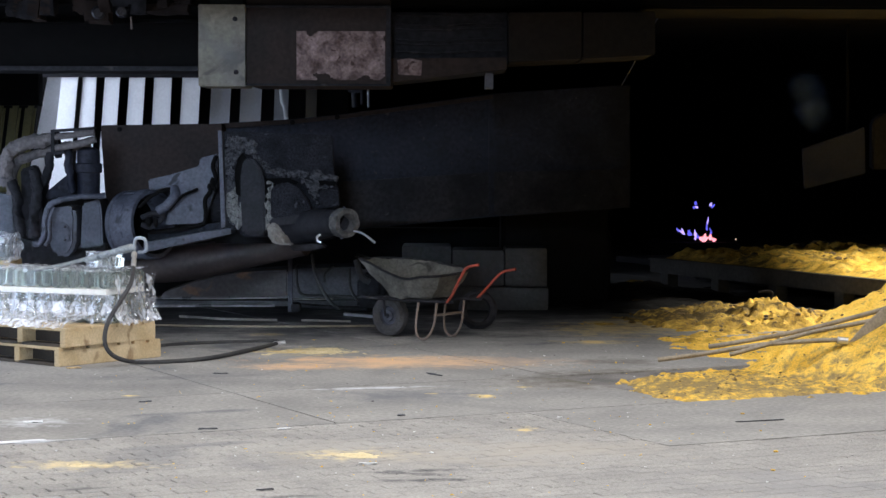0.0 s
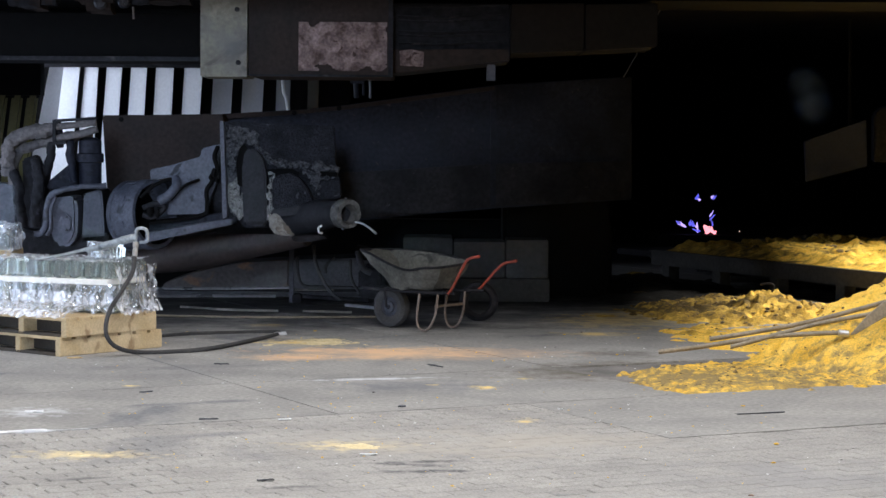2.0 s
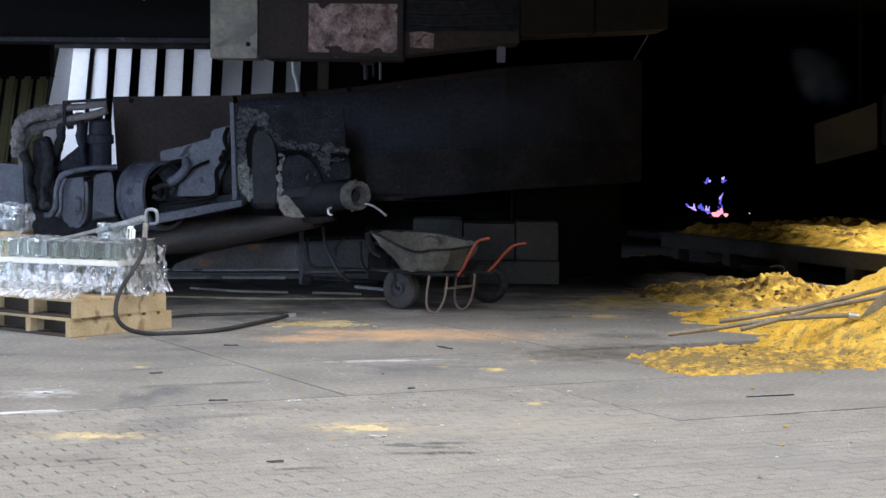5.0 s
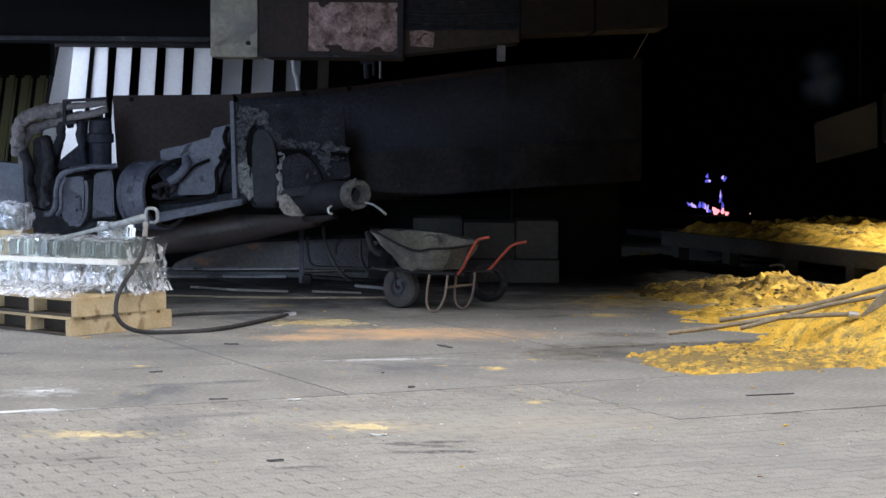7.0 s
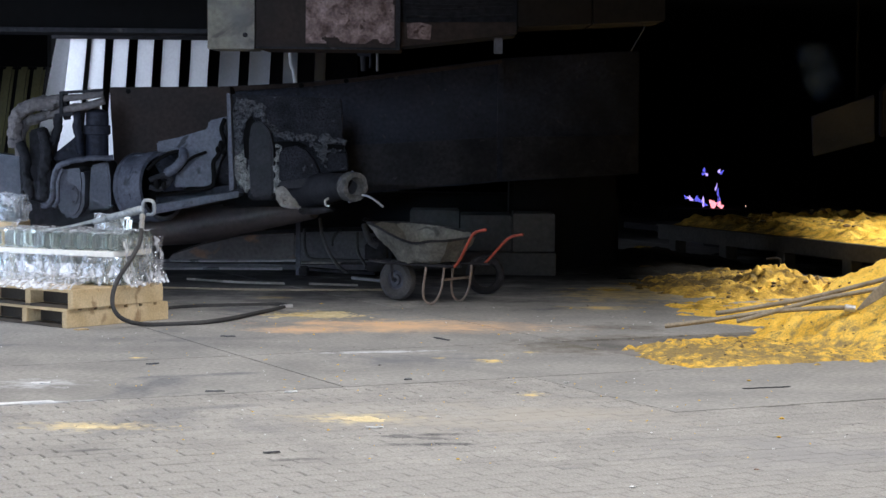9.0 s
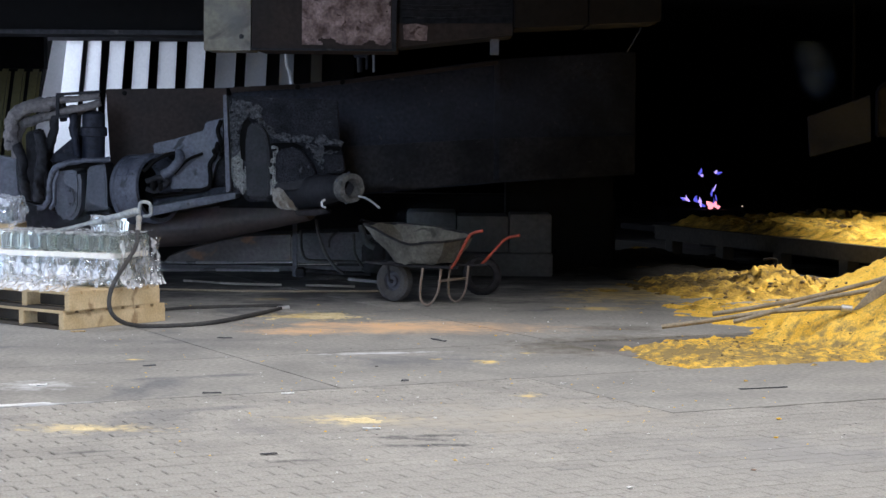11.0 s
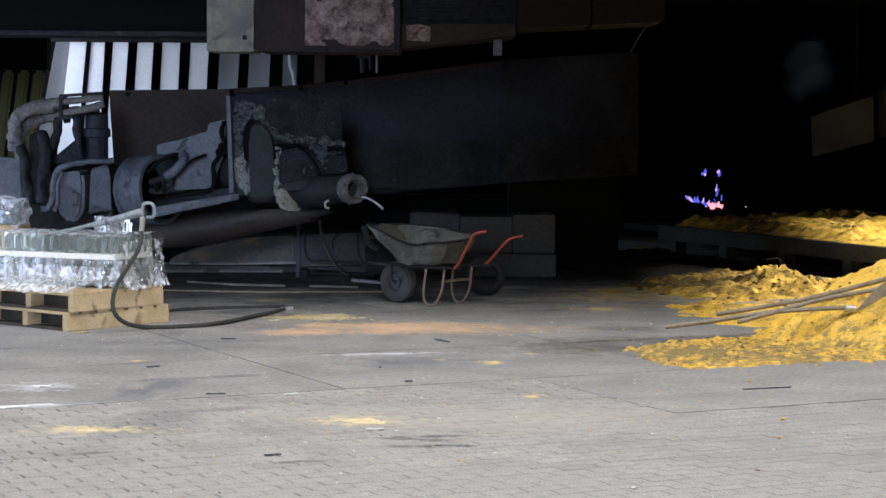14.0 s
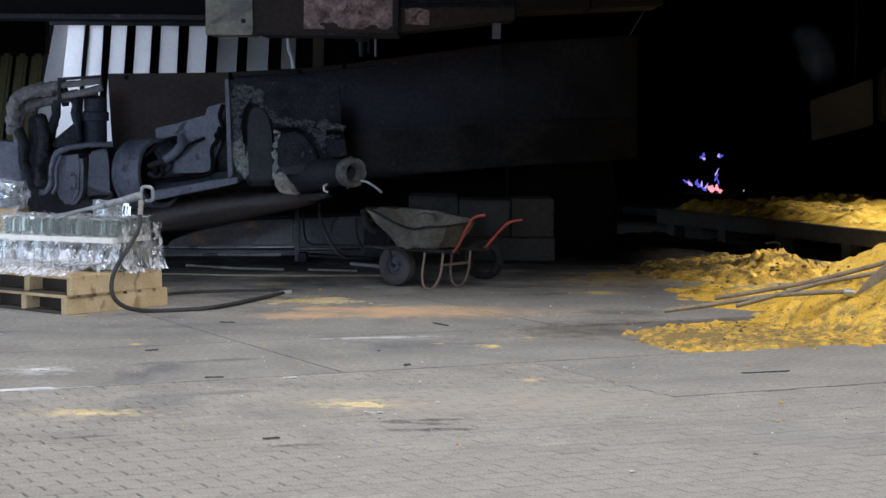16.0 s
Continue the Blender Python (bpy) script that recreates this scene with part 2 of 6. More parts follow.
stain_or_shade(SAND, *(1.572, 13.995), 3.2, 2.0, (0.19, 0.16, 0.10), 0.85, 11, 0, 3.6)
stain_or_shade(SAND, *(2.276, 13.593), 1.1, 0.25, (0.25, 0.19, 0.10), 0.6, 7)
# painted shade: the arm's end next to the taphole fades to near black
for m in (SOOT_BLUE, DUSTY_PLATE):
    stain_or_shade(m, 2.3, 20.4, 3.6, 9.0, (0.003, 0.003, 0.0035), 0.96, 2.2, 0, 1.4, 1.5, 7.0)
for place, rx, ry, color, amount, scale, turn in (
        ((-0.483, 10.901), 0.55, 0.34, (0.72, 0.58, 0.33), 0.75, 9, 0), ((-1.821, 10.500), 0.6, 0.26, (0.72, 0.58, 0.33), 0.75, 9, 0), ((0.475, 11.897), 0.14, 0.16, YELLOW, 0.7, 9, 0),
        ((-0.050, 10.350), 0.42, 0.10, DARK, 0.9, 8, 4), ((-0.197, 10.257), 0.42, 0.085, DARK, 0.85, 8, -12), ((-0.103, 10.047), 0.40, 0.09, DARK, 0.9, 8, 8), ((-0.734, 9.542), 0.32, 0.07, DARK, 0.6, 8, 14),
        ((-1.704, 9.747), 0.30, 0.07, DARK, 0.7, 8, 20), ((0.350, 11.001), 1.6, 1.0, (0.40, 0.37, 0.325), 0.75, 2.2, 15), ((-0.556, 11.192), 1.0, 0.5, (0.38, 0.36, 0.33), 0.6, 2.5, 20), ((1.665, 9.912), 1.1, 1.2, (0.27, 0.265, 0.265), 0.6, 2.5, 0)):
    stain_or_shade(PAVER, *place, rx, ry, color, amount, scale, turn)

# soot and dust are matt
MATT = (HALL, SOOT, SOOT_BLUE, DUSTY_PLATE, BROWN_STEEL, DARK_BROWN, BLOCK, RUSTY, OLIVE, SAND, CONCRETE, PAVER, BED, MORTAR, CRUST, TRAY, TYRE, RUBBER)
for m in MATT:
    m.node_tree.nodes["Principled BSDF"].inputs["Specular IOR Level"].default_value = 0.12

GLASS = bpy.data.materials.new("green_glass")
GLASS.use_nodes = True
gb = GLASS.node_tree.nodes["Principled BSDF"]
gb.inputs["Base Color"].default_value = (0.88, 0.94, 0.92, 1)
gb.inputs["Roughness"].default_value, gb.inputs["IOR"].default_value = 0.06, 1.5
gb.inputs["Transmission Weight"].default_value = 0.92


def plastic_film(name, haze_from, haze_to, most):
    """Clear film: glossy, with milky creases that run down it."""
    m = bpy.data.materials.new(name)
    m.use_nodes = True
    n, l = m.node_tree.nodes, m.node_tree.links
    n.remove(n["Principled BSDF"])
    tc, mp, no, mr, clear, gloss, milk, a, b = (n.new("ShaderNode" + k) for k in ("TexCoord", "Mapping", "TexNoise", "MapRange", "BsdfTransparent", "BsdfGlossy", "BsdfDiffuse", "MixShader", "MixShader"))
    mp.inputs["Scale"].default_value = (1.0, 1.0, 0.45)
    no.inputs["Scale"].default_value, no.inputs["Detail"].default_value, no.inputs["Distortion"].default_value = 17, 9, 0.9
    mr.inputs["From Min"].default_value, mr.inputs["From Max"].default_value = haze_from, haze_to
    mr.inputs["To Max"].default_value = most
    a.inputs["Fac"].default_value = 0.13
    gloss.inputs["Roughness"].default_value = 0.12
    gloss.inputs["Color"].default_value = (0.95, 0.97, 1.0, 1)
    milk.inputs["Color"].default_value = (0.86, 0.89, 0.96, 1)
    l.new(tc.outputs["Object"], mp.inputs["Vector"])
    l.new(mp.outputs["Vector"], no.inputs["Vector"])
    l.new(no.outputs["Fac"], mr.inputs["Value"])
    l.new(clear.outputs["BSDF"], a.inputs[1])
    l.new(gloss.outputs["BSDF"], a.inputs[2])
    l.new(mr.outputs["Result"], b.inputs["Fac"])
    l.new(a.outputs["Shader"], b.inputs[1])
    l.new(milk.outputs["BSDF"], b.inputs[2])
    l.new(b.outputs["Shader"], n["Material Output"].inputs["Surface"])
    return m


FILM = plastic_film("clear_film", 0.38, 0.74, 0.62)
FOLD = plastic_film("milky_film", 0.38, 0.66, 0.9)


# ---- mesh helpers ----
def box(bm, lo, hi, m=None):
    """An upright block between two corners, turned by m."""
    c = [(a + b) / 2 for a, b in zip(lo, hi)]
    s = [abs(b - a) for a, b in zip(lo, hi)]
    mm = Matrix.Translation(c) @ Matrix.Diagonal((*s, 1))
    return bmesh.ops.create_cube(bm, size=1, matrix=(m @ mm) if m else mm)["verts"]


def prism(bm, outline, y0, y1, skew=0.0):
    """An outline in x and z, drawn out from y0 to y1; skew turns it away to the right."""
    a = [bm.verts.new((x, y0 + skew * (x - outline[0][0]), z)) for x, z in outline]
    b = [bm.verts.new((x, y1 + skew * (x - outline[0][0]), z)) for x, z in outline]
    n = len(outline)
    bm.faces.new(a)
    bm.faces.new(b[::-1])
    for i in range(n):
        bm.faces.new((a[i], b[i], b[(i + 1) % n], a[(i + 1) % n]))
    bmesh.ops.recalc_face_normals(bm, faces=bm.faces)


def smooth_line(pts, steps=6):
    """A soft curve through the points."""
    p = [Vector(q) for q in pts]
    p = [2 * p[0] - p[1]] + p + [2 * p[-1] - p[-2]]
    out = []
    for i in range(1, len(p) - 2):
        a, b, c, d = p[i - 1:i + 3]
        for k in range(steps):
            t = k / steps
            out.append(0.5 * ((2 * b) + (c - a) * t + (2 * a - 5 * b + 4 * c - d) * t * t + (3 * b - a - 3 * c + d) * t ** 3))
    out.append(p[-2])
    return out


def tube(bm, pts, r, seg=10, r_end=None):
    """A round bar along the points."""
    pts = [Vector(q) for q in pts]
    n = len(pts)
    up = Vector((0.13, 0.21, 0.97))
    rings = []
    for i, p in enumerate(pts):
        d = (pts[min(i + 1, n - 1)] - pts[max(i - 1, 0)]).normalized()
        side = d.cross(up).normalized()
        top = side.cross(d).normalized()
        up = top
        rr = r if r_end is None else r + (r_end - r) * i / (n - 1)
        rings.append([bm.verts.new(p + rr * (math.cos(2 * math.pi * k / seg) * side + math.sin(2 * math.pi * k / seg) * top)) for k in range(seg)])
    for a, b in zip(rings, rings[1:]):
        for k in range(seg):
            bm.faces.new((a[k], a[(k + 1) % seg], b[(k + 1) % seg], b[k]))
    bm.faces.new(rings[0][::-1])
    bm.faces.new(rings[-1])


def lathe(bm, profile, m, seg=32, closed=False):
    """A profile of radius and height turned about the z axis of m."""
    rings = [[bm.verts.new(m @ Vector((r * math.cos(2 * math.pi * k / seg), r * math.sin(2 * math.pi * k / seg), h))) for k in range(seg)] for r, h in profile]
    pairs = list(zip(rings, rings[1:])) + ([(rings[-1], rings[0])] if closed else [])
    for a, b in pairs:
        for k in range(seg):
            bm.faces.new((a[k], a[(k + 1) % seg], b[(k + 1) % seg], b[k]))
    if not closed:
        bm.faces.new(rings[0][::-1])
        bm.faces.new(rings[-1])


def axis(p, q):
    """A pose at p whose z axis points to q."""
    d = Vector(q) - Vector(p)
    return Matrix.Translation(p) @ d.to_track_quat("Z", "Y").to_matrix().to_4x4()


def rough_up(bm, size, scale, cuts=0):
    """Dents and swells."""
    if cuts:
        bmesh.ops.subdivide_edges(bm, edges=bm.edges, cuts=cuts, use_grid_fill=True)
    for v in bm.verts:
        v.co += size * Vector(noise.noise_vector(v.co * scale))


def finish(name, bm, material, bevel=0.0, smooth=False):
    if bevel:
        sharp = [e for e in bm.edges if len(e.link_faces) == 2 and e.calc_face_angle() > 0.6]
        bmesh.ops.bevel(bm, geom=sharp, offset=bevel, segments=2, affect="EDGES", clamp_overlap=True)
    bmesh.ops.recalc_face_normals(bm, faces=bm.faces)
    for f in bm.faces:
        f.smooth = smooth
    me = bpy.data.meshes.new(name)
    bm.to_mesh(me)
    bm.free()
    me.materials.append(material)
    if smooth:
        me.set_sharp_from_angle(angle=radians(40))
    return me


def part(name, bm, material, parent, label="", bevel=0.0, smooth=False):
    """Links a bmesh, whose points are in the place's metres, as one part of a thing."""
    ob = new(name, finish(name, bm, material, bevel, smooth))
    ob.parent = parent
    base = parent
    m = Matrix.Identity(4)
    while base is not None:
        m = base.matrix_basis @ m if base.parent is None else m
        base = base.parent
    ob.matrix_parent_inverse = m.inverted() if parent.parent is None else Matrix.Identity(4)
    return tagged(ob, label)


def single(name, bm, material, label, category, group="", kind="", bevel=0.0, smooth=False):
    """A thing that is one mesh."""
    return tagged(new(name, finish(name, bm, material, bevel, smooth)), label, category, group, kind)


def thing(name, base, label, category, group="", kind=""):
    e = new(name)
    e.location = base
    e.empty_display_size = 0.2
    bpy.context.view_layer.update()
    return tagged(e, label, category, group, kind)


def B():
    return bmesh.new()


# ---- the hall ----
TURN = math.atan2((1.339, 13.085)[1] - (-2.382, 11.194)[1], (1.339, 13.085)[0] - (-2.382, 11.194)[0])
SEAM = Vector((*(-0.731, 12.065), 0))
LAY = Matrix.Translation(SEAM) @ Matrix.Rotation(TURN, 4, "Z")

bm = B()
box(bm, (-11, -9, -0.3), (13, 46, -0.012))
floor = single("floor", bm, BED, "dusty grey bedding under slabs and pavers", "floor", kind="structure")


def wall(name, lo, hi, material=HALL, label="added soot-black sheet metal wall closing the hall", openings=()):
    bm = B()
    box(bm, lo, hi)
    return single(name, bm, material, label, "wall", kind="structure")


# walls added round the hall to shut out the sky between the openings
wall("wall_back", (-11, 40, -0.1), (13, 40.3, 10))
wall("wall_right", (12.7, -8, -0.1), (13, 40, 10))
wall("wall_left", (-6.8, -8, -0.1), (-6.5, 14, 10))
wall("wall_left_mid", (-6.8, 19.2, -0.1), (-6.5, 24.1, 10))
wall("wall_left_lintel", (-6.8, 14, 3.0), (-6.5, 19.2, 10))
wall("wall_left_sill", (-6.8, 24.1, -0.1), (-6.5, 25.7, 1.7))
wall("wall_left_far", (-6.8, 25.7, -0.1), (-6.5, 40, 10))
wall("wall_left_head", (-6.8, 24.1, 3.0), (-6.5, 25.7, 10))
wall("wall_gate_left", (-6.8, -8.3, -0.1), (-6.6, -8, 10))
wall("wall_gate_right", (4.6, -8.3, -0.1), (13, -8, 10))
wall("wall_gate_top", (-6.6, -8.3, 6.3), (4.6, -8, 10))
# unseen deck, drop wall and hatch, added to shape where the daylight falls
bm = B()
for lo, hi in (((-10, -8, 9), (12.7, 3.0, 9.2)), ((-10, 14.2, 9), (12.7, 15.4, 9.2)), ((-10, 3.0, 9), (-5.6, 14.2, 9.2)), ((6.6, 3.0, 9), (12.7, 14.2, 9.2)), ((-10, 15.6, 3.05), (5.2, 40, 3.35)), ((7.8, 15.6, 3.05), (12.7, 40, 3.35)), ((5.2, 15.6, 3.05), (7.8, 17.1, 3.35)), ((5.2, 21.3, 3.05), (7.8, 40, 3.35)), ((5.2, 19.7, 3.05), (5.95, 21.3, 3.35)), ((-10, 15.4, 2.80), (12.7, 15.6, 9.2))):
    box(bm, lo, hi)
single("ceiling", bm, HALL, "added soot-black deck and roof that shape the daylight, with an open roof light", "ceiling", kind="structure")


# ---- concrete slabs ----
def slab(u0, u1, v0, v1, gap=0.005, top=0.0):
    bm = B()
    box(bm, (u0 + 0.005, v0 + gap, -0.11), (u1 - 0.005, v1 - 0.005, top), LAY)
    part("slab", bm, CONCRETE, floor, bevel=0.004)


U1 = (LAY.inverted() @ Vector((*(-1.373, 13.622), 0))).x
U2 = (LAY.inverted() @ Vector((*(1.006, 11.673), 0))).x
V2 = (LAY.inverted() @ Vector((*(1.607, 11.436), 0))).y
U3 = (LAY.inverted() @ Vector((*(1.164, 13.983), 0))).x
V3 = (LAY.inverted() @ Vector((*(0.869, 14.783), 0))).y
PIT = 0.035  # the slab under the front of the sand lies lower
us = [U1 - 9.0, U1 - 6.0, U1 - 3.0, U1, U3, U3 + 3.4, U3 + 6.8, U3 + 10.2]
vs = [0, V3, 4.6, 7.4, 10.4, 13.6, 17.0, 20.5, 24.5]
for i in range(7):
    for j in range(8):
        slab(us[i], us[i + 1], vs[j], vs[j + 1], 0.005, -PIT if j == 0 and i == 4 else 0.0)
for i in range(3):
    slab(U2 - 0.004 + i * 3.4, U2 + 3.4 + i * 3.4, V2 - 0.004, 0)

# ---- sand heap and spread ----
EDGE = [(1.122, 14.290), (1.415, 13.171), (2.094, 13.372), (3.136, 13.807), (5.6, 13.6), (6.0, 20.2), (3.969, 21.989), (3.067, 22.364), (2.361, 20.338), (2.030, 18.197), (1.647, 17.535), (1.917, 16.376), (2.30, 15.75), (2.063, 15.304), (1.406, 14.931)]


def inside(x, y):
    """Metres to the spread's edge, positive within."""
    best, odd = 9.0, False
    for (ax, ay), (bx, by) in zip(EDGE, EDGE[1:] + EDGE[:1]):
        t = max(0, min(1, ((x - ax) * (bx - ax) + (y - ay) * (by - ay)) / ((bx - ax) ** 2 + (by - ay) ** 2)))
        best = min(best, math.hypot(x - ax - t * (bx - ax), y - ay - t * (by - ay)))
        if (ay > y) != (by > y) and x < (bx - ax) * (y - ay) / (by - ay) + ax:
            odd = not odd
    return best if odd else -best


def sunk(x, y):
    """How far the floor lies below the slabs' tops."""
    q = LAY.inverted() @ Vector((x, y, 0))
    return PIT if U3 < q.x < U3 + 3.4 and 0 < q.y < V3 else 0.0


def heap_height(x, y):
    p = Vector((x, y, 0))
    n1, n2, n3 = noise.noise(p * 1.3), noise.noise(p * 4.5 + Vector((9, 2, 0))), noise.noise(p * 14)
    n4 = noise.noise(p * 32)
    d = inside(x, y)
    back = max(0.0, min(1.0, (y - 15.6) / 1.6))
    h = -0.012 + min(0.03, 0.12 * (d + 0.05 * n2)) + 0.014 * n2 + 0.01 * n3 + back * (0.03 * n1 + 0.03 * n2 - 0.012)
    h = min(h, 0.018 + 0.012 * n2)
    cone = 1.20 - 0.63 * math.hypot(x - 4.2, (y - 15.3) * 1.02)
    cone = min(cone, 0.95) + 0.08 * n1 + 0.07 * n2 + 0.03 * noise.noise(p * 9)
    mound = 0.24 - 0.42 * math.hypot(x - 3.02, (y - 19.3) * 0.8) + 0.04 * n1 + 0.05 * n2 + 0.05 * n3
    ridge = 0.15 - 0.13 * math.hypot((x - 2.6) * (1.15 if x > 2.6 else 1.45), (y - 19.6) * 0.9) + 0.05 * n2 + 0.025 * n3
    top = max(h, cone, mound, ridge)
    if top > 0:
        top += 0.022 * n3 + 0.012 * n4
    low = sunk(x, y)
    if low:
        # level with the seam in front, well below the slab behind
        q = (LAY.inverted() @ Vector((x, y, 0))).y / V3
        top += (0.012 - low * q) * max(0.0, min(1.0, 1 - top / 0.15))
    return top


def field(name, x0, x1, y0, y1, step, height, material, label, category, kind="", floor_z=-0.03, low=None):
    """A soil surface that dips under the floor at its edge."""
    nx, ny = int((x1 - x0) / step), int((y1 - y0) / step)
    z = [[height(x0 + i * step, y0 + j * step) for i in range(nx + 1)] for j in range(ny + 1)]
    bm = B()
    v = {}

    def vert(i, j):
        if (i, j) not in v:
            v[i, j] = bm.verts.new((x0 + i * step, y0 + j * step, max(floor_z, z[j][i])))
        return v[i, j]

    for j in range(ny):
        for i in range(nx):
            if max(z[j][i], z[j][i + 1], z[j + 1][i], z[j + 1][i + 1]) > -(low(x0 + i * step, y0 + j * step) if low else 0.0):
                bm.faces.new((vert(i, j), vert(i + 1, j), vert(i + 1, j + 1), vert(i, j + 1)))
    return single(name, bm, material, label, category, kind=kind, smooth=True)


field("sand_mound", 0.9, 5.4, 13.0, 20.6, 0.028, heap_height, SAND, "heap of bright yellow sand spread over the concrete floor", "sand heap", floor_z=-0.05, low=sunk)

# sand lying on the floor in thin patches
def patch(name, c, rx, ry, seed, material, label, thick=0.012):
    def height(x, y):
        p = Vector((x * 3.0, y * 2.0, seed))
        e = 1 - math.hypot((x - c[0]) / rx, (y - c[1]) / ry)
        return thick * (e * 1.1 - 0.55 + 0.85 * noise.noise(p) + 0.65 * noise.noise(p * 3.1) + 0.6 * noise.noise(p * 9))
    field(name, c[0] - rx * 1.1, c[0] + rx * 1.1, c[1] - ry * 1.1, c[1] + ry * 1.1, max(0.010, rx / 60), height, material, label, "sand", kind="stuff", floor_z=-0.01)


patch("sand_patch", (-1.065, 16.463), 0.46, 0.42, 1.0, PALE_SAND, "thin patch of pale yellow sand on the floor", 0.014)
patch("sand_patch", (1.463, 19.181), 0.22, 0.35, 9.0, SAND, "thin patch of yellow sand on the floor", 0.008)
patch("sand_patch", (1.844, 19.642), 0.2, 0.35, 13.0, SAND, "thin patch of yellow sand on the floor", 0.008)
patch("sand_patch", (2.292, 25.179), 0.25, 0.7, 14.0, SAND, "thin patch of yellow sand on the floor", 0.03)
patch("sand_patch", (-0.453, 10.902), 0.13, 0.14, 4.0, PALE_SAND, "thin patch of yellow sand on the pavers", 0.005)
patch("sand_patch", (-1.804, 10.482), 0.16, 0.10, 5.0, PALE_SAND, "thin patch of yellow sand on the pavers", 0.005)

# ---- runner with its sand cover ----
A0, A1 = Vector((4.566, 19.692, 0.320)), Vector((2.420, 24.426, 0.320))
run = (A1 - A0)
run.z = 0
run.normalize()
across = Vector((-run.y, run.x, 0)) * -1
if across.x < 0:
    across = -across
RM = Matrix(((run.x, across.x, 0, A0.x), (run.y, across.y, 0, A0.y), (0, 0, 1, 0), (0, 0, 0, 1)))
RL = (A1 - A0).length
runner = thing("iron_runner", (A0.x, A0.y, 0), "low dark steel runner trough on short posts, covered with yellow sand", "runner")
bm = B()
box(bm, (-0.6, 0, 0.17), (RL, 0.10, 0.32), RM)
part("edge_beam", bm, BLOCK, runner, bevel=0.008)
bm = B()
box(bm, (-0.6, 0.10, 0.24), (RL + 1, 2.9, 0.31), RM)
part("deck_plate", bm, SOOT, runner, bevel=0.01)
bm = B()
box(bm, (-0.6, -0.03, 0.32), (RL, 0.13, 0.34), RM)
part("top_flange", bm, BLOCK, runner, bevel=0.004)
for u in (0.35, 1.35, 2.55, 3.7, 4.8):
    bm = B()
    box(bm, (u, 0.01, 0.0), (u + 0.16, 0.15, 0.17), RM)
    box(bm, (u - 0.03, -0.01, 0.0), (u + 0.19, 0.17, 0.015), RM)
    part("post", bm, BLOCK, runner, bevel=0.006)
bm = B()
box(bm, (-0.6, 1.2, 0.0), (RL + 1, 2.9, 0.24), RM)
part("trough_body", bm, SOOT, runner, bevel=0.02)


def cover_height(u, v):
    p = Vector((u, v, 3))
    edge = min(v - 0.02, 2.9 - v, u + 0.6)
    n = noise.noise(p * 1.6) * 0.03 + noise.noise(p * 5) * 0.035 + noise.noise(p * 13) * 0.028
    return 0.345 + 0.022 * max(0, min(v, 2.6)) + min(0.10, edge * 0.5) * (0.6 + 6 * max(n, -0.05)) + n * min(1, edge * 4)


bm = B()
NU, NV = 220, 110
grid = [[bm.verts.new(RM @ Vector((-0.6 + (RL + 0.3) * i / NU, 0.02 + 2.86 * j / NV, cover_height(-0.6 + (RL + 0.3) * i / NU, 0.02 + 2.86 * j / NV)))) for i in range(NU + 1)] for j in range(NV + 1)]
for j in range(NV):
    for i in range(NU):
        bm.faces.new((grid[j][i], grid[j][i + 1], grid[j + 1][i + 1], grid[j + 1][i]))
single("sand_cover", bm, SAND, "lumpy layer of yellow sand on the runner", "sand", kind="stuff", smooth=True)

# ---- tools on the heap ----
def tool(name, pts, r, label, material=POLE):
    bm = B()
    tube(bm, smooth_line(pts, 8), r, 10)
    return single(name, bm, material, label, "pole", "long poles on the sand heap", smooth=True)


tool("wooden_pole", [(1.544, 14.950, 0.094), (1.845, 14.900, 0.140), (2.186, 14.750, 0.213), (2.449, 14.650, 0.251), (2.757, 14.600, 0.272), (2.836, 14.600, 0.264)], 0.017, "long weathered grey pole lying on yellow sand")
tool("wooden_pole", [(1.963, 15.350, 0.151), (2.252, 15.200, 0.216), (2.588, 15.000, 0.304), (2.873, 14.800, 0.403), (3.103, 14.600, 0.495), (3.285, 14.500, 0.575)], 0.017, "long weathered grey pole leaning on the sand heap")
tool("wooden_pole", [(2.042, 14.800, 0.147), (2.222, 14.720, 0.207), (2.450, 14.660, 0.282), (2.681, 14.620, 0.346), (2.972, 14.500, 0.416), (3.185, 14.400, 0.503)], 0.016, "long weathered grey pole leaning on the sand heap")
bm = B()
prism(bm, [(2.796, 0.280), (2.835, 0.287), (3.174, 0.491), (3.172, 0.636), (3.065, 0.546), (2.918, 0.420)], 14.33, 14.36)
single("shovel_blade", bm, POLE, "flat grey scraper blade stuck in the sand", "tool", bevel=0.004)
bm = B()
tube(bm, [(2.761, 14.580, 0.274), (2.833, 14.580, 0.266)], 0.026, 12)
single("pole_ferrule", bm, BRIGHT_STEEL, "short bright metal ferrule on the pole's end", "ferrule", smooth=True)

bm = B()
tube(bm, smooth_line([(2.914, 19.250, 0.290), (2.997, 19.250, 0.301), (3.039, 19.250, 0.286), (3.034, 19.250, 0.244), (2.999, 19.250, 0.202), (2.906, 19.250, 0.154)], 6), 0.011, 8)
single("bent_strip", bm, DARK_BROWN, "bent sand-coated strip standing in the small mound", "steel strip", smooth=True)

